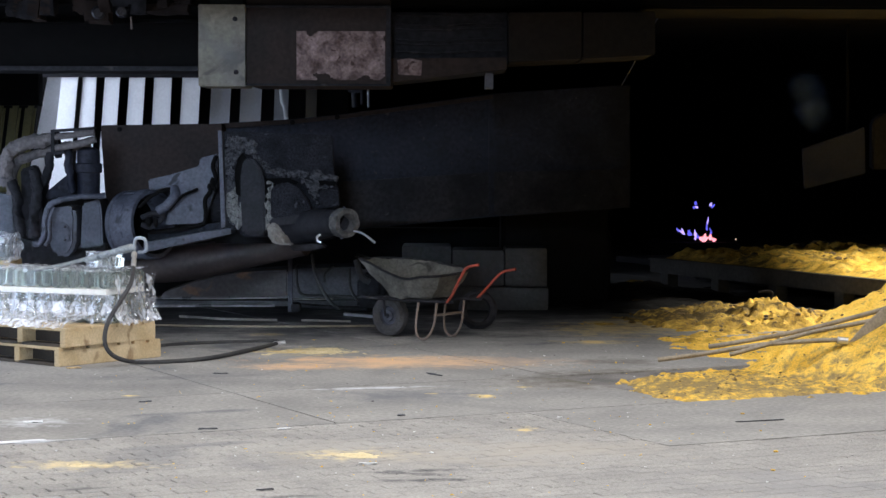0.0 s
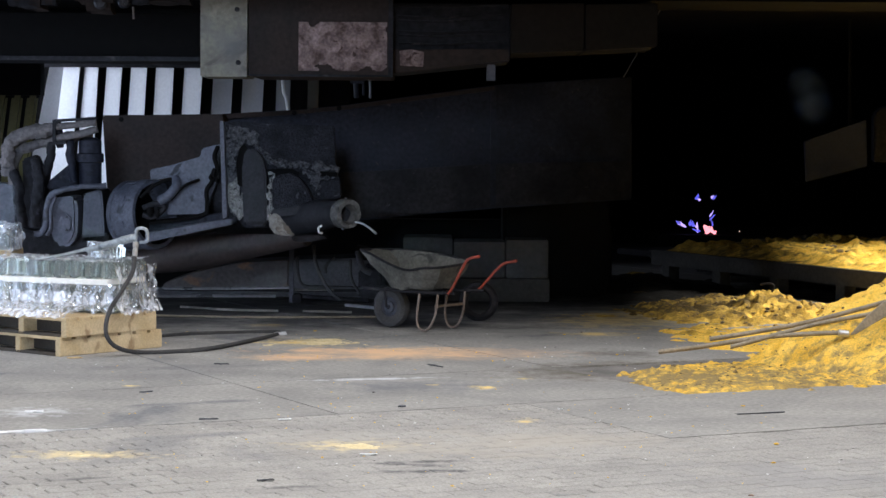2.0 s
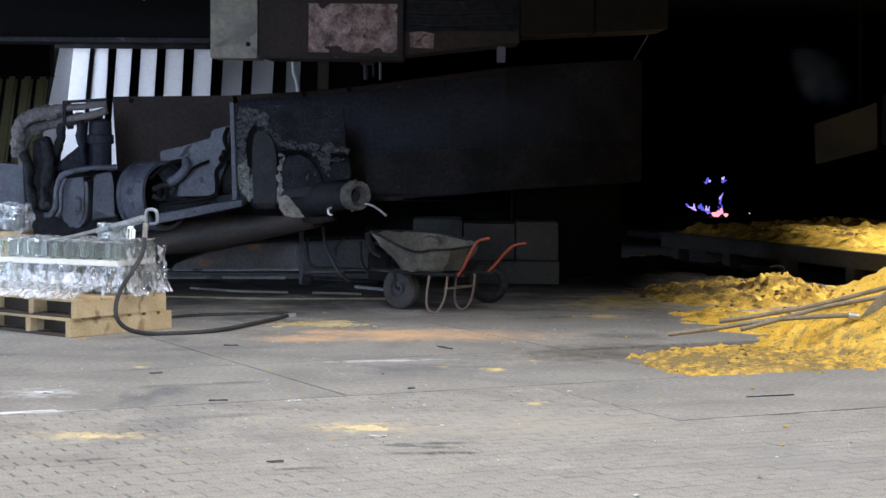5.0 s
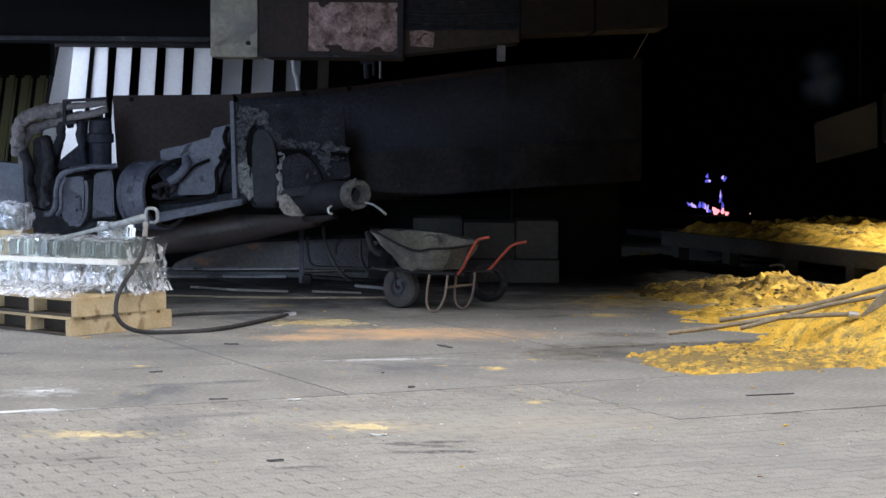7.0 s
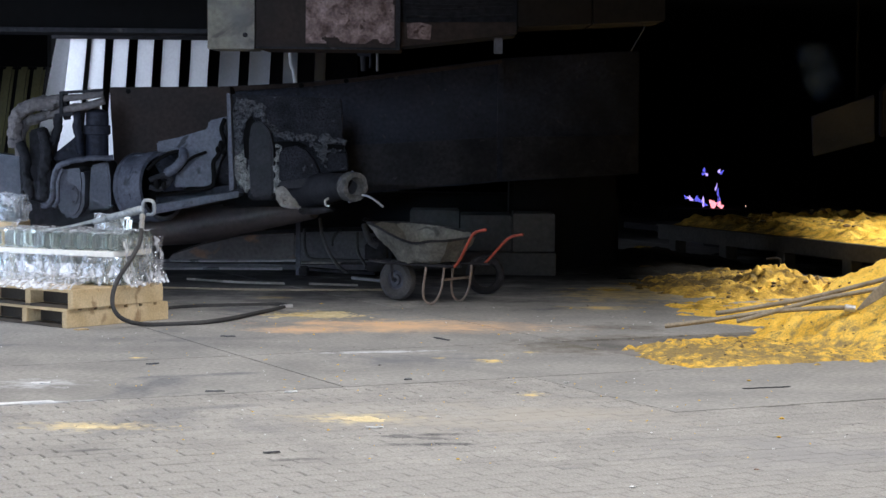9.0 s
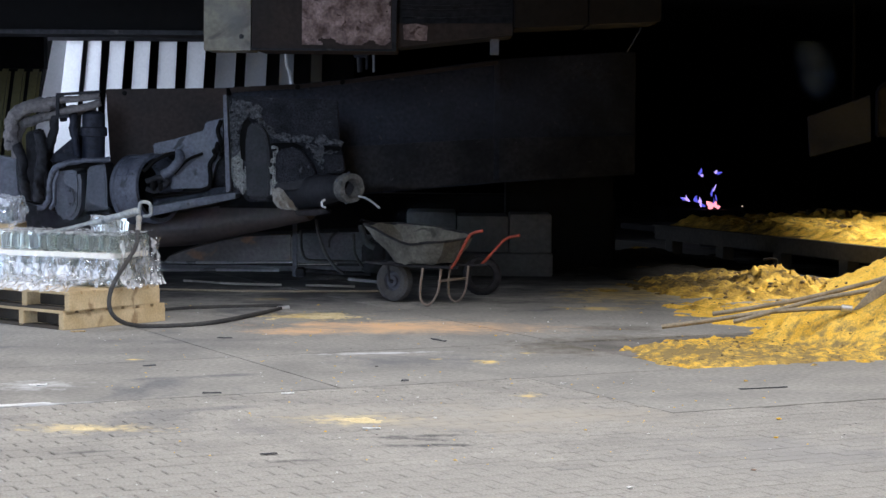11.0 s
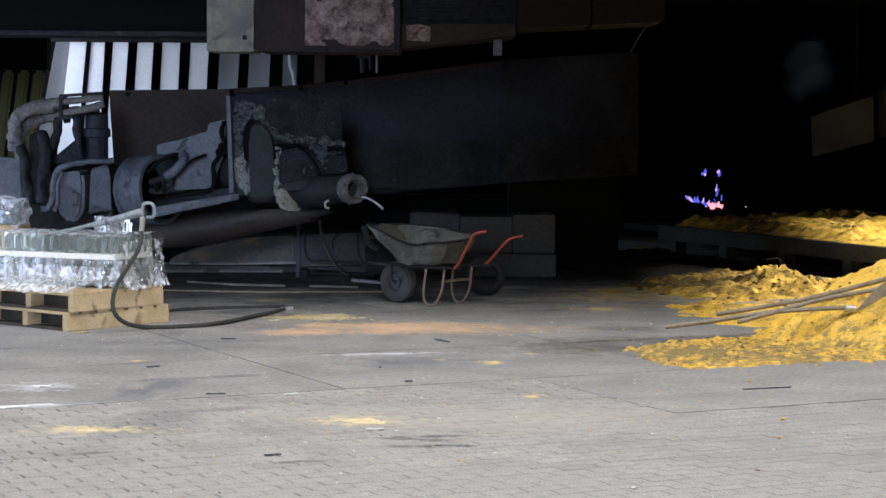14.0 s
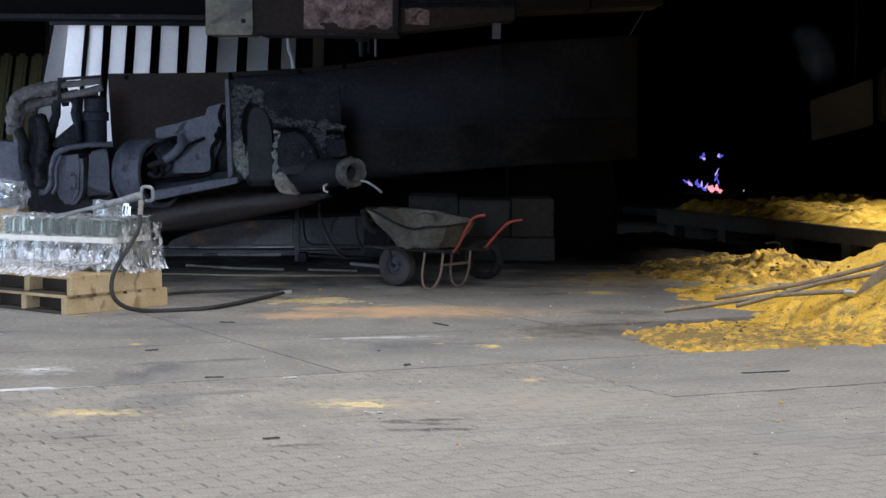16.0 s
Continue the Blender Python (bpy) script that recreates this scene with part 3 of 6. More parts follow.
# ---- overhead duct ----
duct = thing("overhead_duct", (-1.031, 17.000, 2.119), "rusty brown overhead casing hung from the deck, with bolted plates", "duct")
bm = B()
box(bm, ((-1.598, 17.000, 2.801)[0], 17.0, (-1.599, 17.000, 2.112)[2]), ((-0.436, 17.000, 2.805)[0], 18.2, 3.05))
part("casing", bm, BROWN_STEEL, duct, bevel=0.01)
bm = B()
box(bm, ((-1.982, 16.960, 2.797)[0], 16.95, (-1.984, 16.960, 2.101)[2]), ((-1.603, 16.960, 2.798)[0], 17.6, (-1.982, 16.960, 2.761)[2]))
plate = part("end_plate", bm, surface("dull_galvanised_plate", (0.10, 0.09, 0.068), (0.24, 0.215, 0.165), 0.6, 0.15, 2.6, 30, 0.3, 0.35, (0.07, 0.06, 0.05), 0.0, 3.0, depth=0.004), duct, "dull scratched galvanised plate", bevel=0.006)
for p in ((-1.685, 16.950, 2.643), (-1.676, 16.950, 2.215)):
    bm = B()
    lathe(bm, [(0.02, 0), (0.02, 0.02), (0.012, 0.028)], axis(p, (p[0], 10, p[2])), 8)
    part("bolt", bm, SOOT, plate)
bm = B()
box(bm, ((-1.604, 16.970, 2.799)[0], 16.96, (-1.604, 16.970, 2.735)[2]), ((-0.426, 16.970, 2.803)[0], 17.0, (-1.604, 16.970, 2.758)[2]))
box(bm, ((-1.604, 16.970, 2.799)[0], 16.96, (-1.605, 16.970, 2.107)[2]), ((-0.426, 16.970, 2.803)[0], 17.0, (-1.605, 16.970, 2.125)[2]))
box(bm, ((-0.463, 16.970, 2.803)[0], 16.955, (-1.605, 16.970, 2.107)[2]), ((-0.426, 16.970, 2.803)[0], 17.0, (-1.604, 16.970, 2.758)[2]))
part("rim", bm, SOOT, duct, bevel=0.003)
bm = B()
mm = Matrix.Translation((-0.833, 16.985, 2.352)) @ Matrix.Rotation(radians(90), 4, "X")
bmesh.ops.create_grid(bm, x_segments=60, y_segments=40, size=0.5, matrix=mm @ Matrix.Diagonal((0.7168, 0.3951, 1, 1)))
for v in bm.verts:
    n = noise.noise(v.co * 6) + 0.5 * noise.noise(v.co * 17)
    v.co.y -= 0.012 * n + 0.004
ragged = []
for f in bm.faces:
    c = f.calc_center_median()
    e = min(c.x + 1.19, -0.475 - c.x, c.z - 2.19, 2.56 - c.z)
    if noise.noise(c * 7) * 0.09 + noise.noise(c * 19) * 0.05 + e < -0.025:
        ragged.append(f)
bmesh.ops.delete(bm, geom=ragged, context="FACES")
part("rust_crust", bm, CRUST, duct, "flaking pinkish rust crust")
bm = B()
prism(bm, [(-0.434, 2.724), (-0.433, 2.148), (0.527, 2.254), (0.525, 2.727)], 17.3, 18.2)
part("casing", bm, SOOT, duct, bevel=0.008)
for z in ((-0.396, 17.250, 2.698)[2], (-0.396, 17.250, 2.619)[2], (-0.396, 17.250, 2.582)[2], (-0.396, 17.250, 2.494)[2], (-0.396, 17.250, 2.462)[2], (-0.395, 17.250, 2.397)[2]):
    bm = B()
    tube(bm, smooth_line([(-0.39, 17.25, z), (-0.07, 17.24, z - 0.01), (0.21, 17.25, z + 0.004), (0.49, 17.25, z + 0.012)], 5), 0.008, 8)
    part("cable", bm, SOOT, duct, smooth=True)
bm = B()
prism(bm, [(-0.433, 2.342), (-0.433, 2.143), (0.517, 2.262), (0.516, 2.354)], 17.22, 17.3)
part("strip", bm, BROWN_STEEL, duct, bevel=0.004)
bm = B()
rough = [(-0.380, 2.330), (-0.371, 2.210), (-0.185, 2.201), (-0.176, 2.322), (-0.278, 2.344)]
prism(bm, rough, 17.21, 17.23)
part("rust_patch", bm, CRUST, duct, bevel=0.003)
for outline in ([(0.528, 2.714), (0.530, 2.310), (1.128, 2.340), (1.126, 2.725)], [(1.135, 2.716), (1.138, 2.340), (1.727, 2.374), (1.724, 2.727)]):
    bm = B()
    prism(bm, outline, 17.1, 18.2)
    part("cover_panel", bm, DARK_BROWN, duct, bevel=0.01)
bm = B()
box(bm, ((0.344, 17.600, 2.850)[0], 17.5, (0.347, 17.600, 2.103)[2]), ((0.415, 17.600, 2.850)[0], 17.6, (0.346, 17.600, 2.236)[2]))
part("lug", bm, GREY_STEEL, duct, bevel=0.004)
bm = B()
box(bm, ((-1.664, 17.400, 2.829)[0], 17.35, (-1.664, 17.400, 2.764)[2]), (4.6, 18.6, 3.05))
part("top_beam", bm, HALL, duct, bevel=0.02)

# ---- dark beam and crane gear over the slats ----
beam = thing("overhead_beam", (-3.149, 19.000, 2.378), "sooty overhead beam with a shallow flange", "beam")
bm = B()
box(bm, (-8.5, 19.0, (-3.507, 19.000, 2.315)[2]), ((-2.215, 19.000, 2.941)[0], 19.6, (-3.505, 19.000, 2.733)[2]))
part("web", bm, HALL, beam, bevel=0.01)
bm = B()
box(bm, (-8.5, 18.9, (-3.507, 19.000, 2.295)[2]), ((-2.215, 19.000, 2.941)[0], 19.7, (-3.507, 19.000, 2.336)[2]))
part("flange", bm, SOOT, beam, bevel=0.006)
bm = B()
box(bm, (-8.5, 19.2, (-3.505, 19.000, 2.784)[2]), ((-2.215, 19.000, 2.941)[0], 19.9, 3.05))
part("upper_beam", bm, HALL, beam, bevel=0.01)


# ---- slatted wall with daylight from the side ----
def slat_wall():
    w = thing("slat_wall", (-3.541, 26.000, 1.603), "tall white sheet metal slats with dark gaps, lit from the side", "slatted wall", kind="structure")
    xs = [(-5.031, -4.821, -4.891, -4.68), (-4.821, -4.568, -4.736, -4.525), (-4.539, -4.315, -4.476, -4.301), (-4.258, -4.055, -4.202, -4.005), (-3.949, -3.738, -3.9, -3.696), (-3.633, -3.394, -3.591, -3.366), (-3.282, -3.05, -3.239, -3.008), (-2.909, -2.684, -2.867, -2.642), (-2.537, -2.305, -2.502, -2.263), (-2.108, -1.961, -2.087, -1.939), (-1.715, -1.609, -1.701, -1.588)]
    for k, (b0, b1, t0, t1) in enumerate(xs):
        ya, yb = (26.0, 26.16 + 0.08 * max(0, k - 7)) if k == 0 or k > 6 else (26.06, 26.0)
        bm = B()
        lo, hi = (-5.511, 26.000, 0.979)[2], (-5.500, 26.000, 2.577)[2]
        xa, xb, xc, xd = b0, b1, t0, t1
        lean = (xc - xa) * 1.24
        f = [bm.verts.new(p) for p in ((xa - lean, ya, lo), (xb - lean, yb, lo), (xd, yb, hi), (xc, ya, hi), (xa - lean, ya + 0.04, lo), (xb - lean, yb + 0.04, lo), (xd, yb + 0.04, hi), (xc, ya + 0.04, hi))]
        for q in ((0, 1, 2, 3), (7, 6, 5, 4), (0, 4, 5, 1), (1, 5, 6, 2), (2, 6, 7, 3), (3, 7, 4, 0)):
            bm.faces.new([f[i] for i in q])
        part("slat", bm, SLAT, w, bevel=0.006)
    bm = B()
    box(bm, (-6.5, 25.86, (-5.501, 26.000, 2.472)[2]), (-1.4, 25.96, (-5.500, 26.000, 2.528)[2]))
    part("rail", bm, SOOT, w)
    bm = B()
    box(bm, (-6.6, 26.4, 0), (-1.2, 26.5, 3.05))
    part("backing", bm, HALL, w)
    return w


slat_wall()
olive = thing("corrugated_wall", (-4.954, 24.000, 1.597), "olive ribbed sheet metal wall", "wall", kind="structure")
for k in range(5):
    bm = B()
    x = -5.62 + k * 0.175
    prism(bm, [(x - 0.14, 0.0), (x - 0.01, 0.0), (x + 0.27, 2.08), (x + 0.14, 2.08)], 23.93, 24.0)
    part("rib", bm, OLIVE, olive, bevel=0.03, smooth=True)

# added sheet, stops light leaking between the ribs
bm = B()
prism(bm, [(-6.5, 0.0), (-4.98, 0.0), (-4.66, 2.08), (-6.5, 2.08)], 24.02, 24.1)
part("backing", bm, HALL, olive)
# black sheet added where it is only dark above the ribs
bm = B()
box(bm, (-6.5, 23.9, 2.08), ((-4.619, 24.000, 3.288)[0], 24.15, 3.05))
single("bay_screen", bm, HALL, "black sheet added for the dark above the ribbed wall", "screen", kind="structure")

# ---- swing arm of the clay gun ----
arm = thing("swing_arm", (-0.468, 20.600, 0.619), "massive sooty box girder of a clay gun's swing arm", "girder")
bm = B()
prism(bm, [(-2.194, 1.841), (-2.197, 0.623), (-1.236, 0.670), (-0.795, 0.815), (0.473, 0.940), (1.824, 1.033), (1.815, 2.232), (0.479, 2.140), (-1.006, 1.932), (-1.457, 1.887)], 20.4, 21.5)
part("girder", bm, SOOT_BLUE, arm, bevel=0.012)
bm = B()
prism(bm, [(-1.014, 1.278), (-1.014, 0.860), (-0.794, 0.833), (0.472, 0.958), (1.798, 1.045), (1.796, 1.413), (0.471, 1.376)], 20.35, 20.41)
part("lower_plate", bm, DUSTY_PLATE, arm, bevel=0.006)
bm = B()
prism(bm, [(-3.274, 1.816), (-3.224, 0.985), (-3.161, 0.530), (-2.078, 0.750), (-2.119, 1.836)], 20.0, 20.5)
part("side_plate", bm, BROWN_STEEL, arm, "brown steel side plate", bevel=0.008)
# black discs stand in for the shade in the bolt holes
for p in ((-3.091, 20.000, 1.779), (-1.463, 20.330, 1.853), (-1.030, 20.330, 1.904)):
    bm = B()
    lathe(bm, [(0.024, 0), (0.024, 0.02), (0.01, 0.022)], axis(p, (p[0], 10, p[2])), 12)
    part("bolt_hole", bm, HALL, arm)
bm = B()
prism(bm, [(-2.179, 1.840), (-2.179, 1.791), (-1.454, 1.842), (-1.004, 1.888), (0.479, 2.090), (0.478, 2.128), (-1.004, 1.926), (-1.454, 1.881)], 20.33, 20.41)
part("top_flange", bm, BROWN_STEEL, arm, bevel=0.004)
bm = B()
box(bm, ((0.442, 20.360, 3.046)[0], 20.34, (0.450, 20.360, 0.964)[2]), ((0.496, 20.360, 3.046)[0], 20.42, (0.445, 20.360, 2.117)[2]))
part("seam_strip", bm, SOOT_BLUE, arm, bevel=0.003)
bm = B()
box(bm, (0.6, 21.5, 0), (1.7, 22.3, 1.6))
part("pivot_column", bm, HALL, arm, bevel=0.05)

# ---- clay gun ----
gun = thing("clay_gun", (-1.833, 18.600, 0.306), "soot-black hydraulic clay gun with a square shield and round nozzle", "machine")
# square shield, caked with clay
PALE_CRUST = surface("pale_clay_crust", (0.20, 0.20, 0.197), (0.46, 0.455, 0.43), 0.95, 0.0, 24.0, 60, 1.0, 0.5, (0.03, 0.03, 0.034), 0.0, 22.0, depth=0.03)
MOTTLE = surface("mottled_soot", (0.012, 0.0125, 0.017), (0.036, 0.037, 0.045), 0.85, 0, 9, 55, 0.9, 0.6, (0.085, 0.087, 0.10), -0.025, 10, depth=0.02)
SMOOTH_SOOT = surface("brushed_sooty_steel", (0.017, 0.018, 0.022), (0.036, 0.036, 0.042), 0.6, 0, 5, 40, 0.3, 0.3, (0.02, 0.02, 0.024), -0.02, 6, depth=0.004)
bm = B()
prism(bm, [(-1.995, 1.755), (-0.985, 1.720), (-0.967, 1.309), (-0.927, 1.229), (-0.926, 1.079), (-1.110, 0.845), (-1.437, 0.812), (-1.779, 0.808), (-1.840, 0.878), (-1.981, 0.877)], 18.6, 18.7)
bmesh.ops.triangulate(bm, faces=bm.faces)
part("shield", bm, MOTTLE, gun, bevel=0.01)
bm = B()
prism(bm, [(-1.988, 1.759), (-1.954, 1.749), (-1.920, 0.913), (-1.960, 0.893)], 18.45, 18.72)
part("shield_edge", bm, GREY_STEEL, gun, bevel=0.006)


def poly_distance(poly, x, z):
    """Metres to an outline's edge, positive within."""
    best, odd = 9.0, False
    for (ax, az), (bx, bz) in zip(poly, poly[1:] + poly[:1]):
        f = max(0, min(1, ((x - ax) * (bx - ax) + (z - az) * (bz - az)) / ((bx - ax) ** 2 + (bz - az) ** 2)))
        best = min(best, math.hypot(x - ax - f * (bx - ax), z - az - f * (bz - az)))
        if (az > z) != (bz > z) and x < (bx - ax) * (z - az) / (bz - az) + ax:
            odd = not odd
    return best if odd else -best


def crust(name, outline, d, thick, material, label="", holes=0.0, seed=0.0):
    """A lumpy crust of clay stuck to a plate, ragged at its rim and broken by holes."""
    step = 0.0075
    x0, x1 = min(p[0] for p in outline) - 0.03, max(p[0] for p in outline) + 0.03
    z0, z1 = min(p[1] for p in outline) - 0.03, max(p[1] for p in outline) + 0.03
    bm, seen = B(), {}

    def height(i, j):
        x, z = x0 + i * step, z0 + j * step
        q = Vector((x, seed, z))
        e = poly_distance(outline, x, z) + 0.006 + 0.020 * noise.noise(q * 12) + 0.007 * noise.noise(q * 45)
        e -= holes * max(0.0, noise.noise(q * 24 + Vector((3, 3, 3))) - 0.05)
        return e, thick * min(1.0, e / 0.03) * (0.55 + 0.35 * noise.noise(q * 20) + 0.30 * noise.noise(q * 60))

    def vert(i, j):
        if (i, j) not in seen:
            e, h = height(i, j)
            seen[i, j] = bm.verts.new((x0 + i * step, d - max(-0.004, h), z0 + j * step))
        return seen[i, j]

    for i in range(int((x1 - x0) / step)):
        for j in range(int((z1 - z0) / step)):
            if height(i, j)[0] > 0:
                bm.faces.new((vert(i, j), vert(i + 1, j), vert(i + 1, j + 1), vert(i, j + 1)))
    part(name, bm, material, gun, label, smooth=True)


crust("clay_crust", [(-1.964, 1.720), (-1.693, 1.693), (-1.632, 1.573), (-1.712, 1.528), (-1.793, 1.552), (-1.838, 1.441), (-1.842, 1.215), (-1.806, 1.080), (-1.760, 0.960), (-1.820, 0.909), (-1.901, 0.918), (-1.942, 1.038), (-1.963, 1.339)], 18.6, 0.035, MORTAR, "grey mottled clay crust", 0.12, 1.0)
crust("clay_crust", [(-1.935, 1.179), (-1.850, 1.251), (-1.819, 1.110), (-1.778, 0.915), (-1.828, 0.879), (-1.889, 0.949), (-1.924, 1.029)], 18.57, 0.045, PALE_CRUST, "pale clay crust", 0.03, 2.0)
crust("clay_crust", [(-1.799, 1.100), (-1.749, 1.081), (-1.728, 0.940), (-1.778, 0.920)], 18.58, 0.03, PALE_CRUST, "pale clay crust", 0.06, 3.0)
crust("clay_crust", [(-1.713, 1.613), (-1.622, 1.513), (-1.531, 1.419), (-1.315, 1.401), (-1.114, 1.403), (-0.942, 1.340), (-0.957, 1.304), (-1.179, 1.337), (-1.440, 1.340), (-1.581, 1.383), (-1.682, 1.483)], 18.6, 0.05, MORTAR, "grey mottled clay crust", 0.05, 4.0)
crust("clay_crust", [(-1.542, 1.664), (-1.115, 1.649), (-1.099, 1.433), (-1.511, 1.444)], 18.6, 0.008, MOTTLE, "sooty clay crust", 0.55, 6.0)
crust("clay_crust", [(-1.267, 1.328), (-1.112, 1.309), (-1.102, 1.269), (-0.967, 1.261), (-1.097, 1.235), (-1.101, 1.090), (-1.146, 1.129), (-1.202, 1.229)], 18.5, 0.04, MORTAR, "grey mottled clay crust", 0.05, 7.0)
crust("clay_crust", [(-1.582, 1.146), (-1.543, 1.306), (-1.513, 1.316), (-1.522, 1.147), (-1.526, 0.922), (-1.571, 0.887)], 18.45, 0.03, PALE_CRUST, "pale clay crust", 0.10, 8.0)
for m in (SMOOTH_SOOT, MOTTLE):
    m.node_tree.nodes["Principled BSDF"].inputs["Specular IOR Level"].default_value = 0.15
# black pads painting the slots' shade; column, breech drum and lug on the shield's face
for outline in ([(-1.838, 1.191), (-1.853, 1.381), (-1.824, 1.512), (-1.779, 1.562), (-1.749, 1.512), (-1.778, 1.342), (-1.777, 1.161)], [(-1.587, 1.334), (-1.362, 1.341), (-1.276, 1.302), (-1.321, 1.266), (-1.547, 1.269)], [(-1.121, 1.318), (-0.950, 1.310), (-0.955, 1.270), (-1.106, 1.278)]):
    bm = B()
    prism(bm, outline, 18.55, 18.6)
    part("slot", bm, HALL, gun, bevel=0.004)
bm = B()
arch = [(-1.786, 1.143), (-1.787, 1.352), (-1.768, 1.472), (-1.728, 1.523), (-1.663, 1.498), (-1.603, 1.424), (-1.572, 1.295), (-1.566, 1.085), (-1.570, 0.835), (-1.670, 0.824), (-1.770, 0.853)]
prism(bm, arch, 18.42, 18.6)
part("cheek_plate", bm, SMOOTH_SOOT, gun, bevel=0.02, smooth=True)
bm = B()
prism(bm, [(-1.518, 1.221), (-1.488, 1.281), (-1.378, 1.302), (-1.288, 1.268), (-1.218, 1.189), (-1.168, 1.090), (-1.167, 1.011), (-1.516, 0.977)], 18.38, 18.6)
part("breech_block", bm, MOTTLE, gun, bevel=0.02, smooth=True)
bm = B()
prism(bm, [(-1.519, 0.980), (-1.241, 1.022), (-1.211, 0.988), (-1.240, 0.943), (-1.509, 0.920)], 18.34, 18.5)
part("breech_sill", bm, SMOOTH_SOOT, gun, bevel=0.008)
bm = B()
prism(bm, [(-1.094, 1.231), (-0.924, 1.237), (-0.908, 1.093), (-1.078, 1.076)], 18.40, 18.6)
part("breech_lug", bm, MOTTLE, gun, bevel=0.012)
# nozzle: a bent pipe ending in a thick ring
bm = B()
tube(bm, smooth_line([(-1.366, 18.650, 0.901), (-1.201, 18.450, 0.915), (-1.052, 18.200, 0.941), (-0.943, 18.000, 0.959), (-0.890, 17.900, 0.968)], 6), 0.165, 28, 0.092)
rough_up(bm, 0.008, 11)
part("nozzle_pipe", bm, SMOOTH_SOOT, gun, smooth=True)
ROUT, RIN = 0.128, 0.070
bm = B()
NC = Vector((-0.881, 17.920, 0.967))
NM = axis(NC, NC + Vector((0.17, -0.25, -0.008)))
lathe(bm, [(RIN, 0.0), (ROUT * 0.86, 0.0), (ROUT, 0.02), (ROUT, 0.09), (ROUT * 0.95, 0.115), (RIN * 1.2, 0.12), (RIN, 0.10)], NM, 36, closed=True)
rough_up(bm, 0.010, 16)
ring_crust = surface("nozzle_crust", (0.045, 0.045, 0.046), (0.13, 0.128, 0.125), 0.9, 0, 12, 40, 0.9, 0.5, (0.03, 0.03, 0.032), -0.02, 18, depth=0.015)
part("nozzle_ring", bm, ring_crust, gun, "crusted round nozzle mouth", smooth=True)
# black disc over the pipe's end, paints the dark of the bore
bm = B()
lathe(bm, [(RIN * 1.1, 0.004), (RIN * 1.1, 0.012)], NM, 24)
part("nozzle_plug", bm, HALL, gun)
for k in range(5):
    a = radians(150 - 62 * k)
    bm = B()
    c = NM @ Vector((ROUT * math.cos(a), ROUT * math.sin(a), 0.05))
    bmesh.ops.create_icosphere(bm, subdivisions=2, radius=0.014, matrix=Matrix.Translation(c))
    part("ring_bolt", bm, GREY_STEEL, gun, smooth=True)
bm = B()
tube(bm, smooth_line([(-0.757, 17.750, 0.902), (-0.697, 17.700, 0.890), (-0.638, 17.650, 0.859), (-0.574, 17.600, 0.810)], 5), 0.008, 8, 0.010)
part("nozzle_rod", bm, BRIGHT_STEEL, gun, "bent bright metal strip", smooth=True)
crust("clay_lip", [(-1.543, 0.932), (-1.454, 0.923), (-1.414, 0.854), (-1.324, 0.746), (-1.483, 0.759), (-1.528, 0.833)], 18.32, 0.05, surface("dry_clay", (0.20, 0.185, 0.165), (0.30, 0.28, 0.255), 0.95, 0, 6, 40, 0.5, 0.25), "dry pale clay", 0.0, 9.0)
bm = B()
tube(bm, smooth_line([(-1.052, 17.950, 0.862), (-1.081, 17.950, 0.842), (-1.076, 17.950, 0.804), (-1.046, 17.950, 0.794)], 4), 0.010, 8)
part("drain", bm, BRIGHT_STEEL, gun, "small bright hook", smooth=True)
bm = B()
prism(bm, [(-1.339, 0.756), (-1.067, 0.769), (-1.017, 0.739), (-1.165, 0.708), (-1.314, 0.707)], 18.2, 18.5)
part("under_plate", bm, SOOT, gun, bevel=0.01)
# barrel with clamps
bm = B()
lathe(bm, [(0.2054, 0), (0.2259, 0.06), (0.2259, 0.75), (0.2054, 0.95)], axis((-2.671, 19.400, 0.942), (-1.984, 19.100, 1.140)), 36)
part("barrel", bm, SOOT, gun, smooth=True)
RING = axis((-2.849, 18.980, 0.894), ((-2.849, 18.980, 0.894)[0] + 0.82, 18.41, (-2.849, 18.980, 0.894)[2] + 0.08))
ro = 0.3184
bm = B()
lathe(bm, [(ro * 0.86, 0.0), (ro, 0.0), (ro, 0.035), (ro * 0.955, 0.045), (ro * 0.955, 0.20), (ro, 0.21), (ro, 0.29), (ro * 0.97, 0.31), (ro * 0.86, 0.31)], RING, 56, closed=True)
ring = part("clamp_ring", bm, GREY_STEEL, gun, "grey steel clamp ring", smooth=True)
# black disc closing the ring, in place of the shade inside it
bm = B()
lathe(bm, [(ro * 0.4, 0.02), (ro * 0.85, 0.02), (ro * 0.85, 0.06)], RING, 40)
part("ring_back", bm, HALL, ring)
for a0 in (60, 105, 150, 195):
    bm = B()
    lug = RING @ Matrix.Rotation(radians(a0), 4, "Z")
    box(bm, (ro * 0.94, -0.035, 0.06), (ro * 0.985, 0.035, 0.19), lug)
    part("ring_lug", bm, GREY_STEEL, ring, bevel=0.006)
bm = B()
prism(bm, [(-2.646, 1.318), (-2.636, 1.217), (-2.454, 1.258), (-2.444, 1.157), (-2.495, 0.913), (-2.151, 0.925), (-2.089, 1.107), (-2.028, 1.260), (-2.018, 1.553), (-2.180, 1.512), (-2.190, 1.441), (-2.453, 1.360)], 18.75, 18.95)
part("saddle_plate", bm, GREY_STEEL, gun, "grey painted steel saddle plate", bevel=0.012)
bm = B()
prism(bm, [(-2.669, 0.755), (-2.665, 0.669), (-1.887, 0.838), (-1.892, 0.894)], 18.6, 19.0)
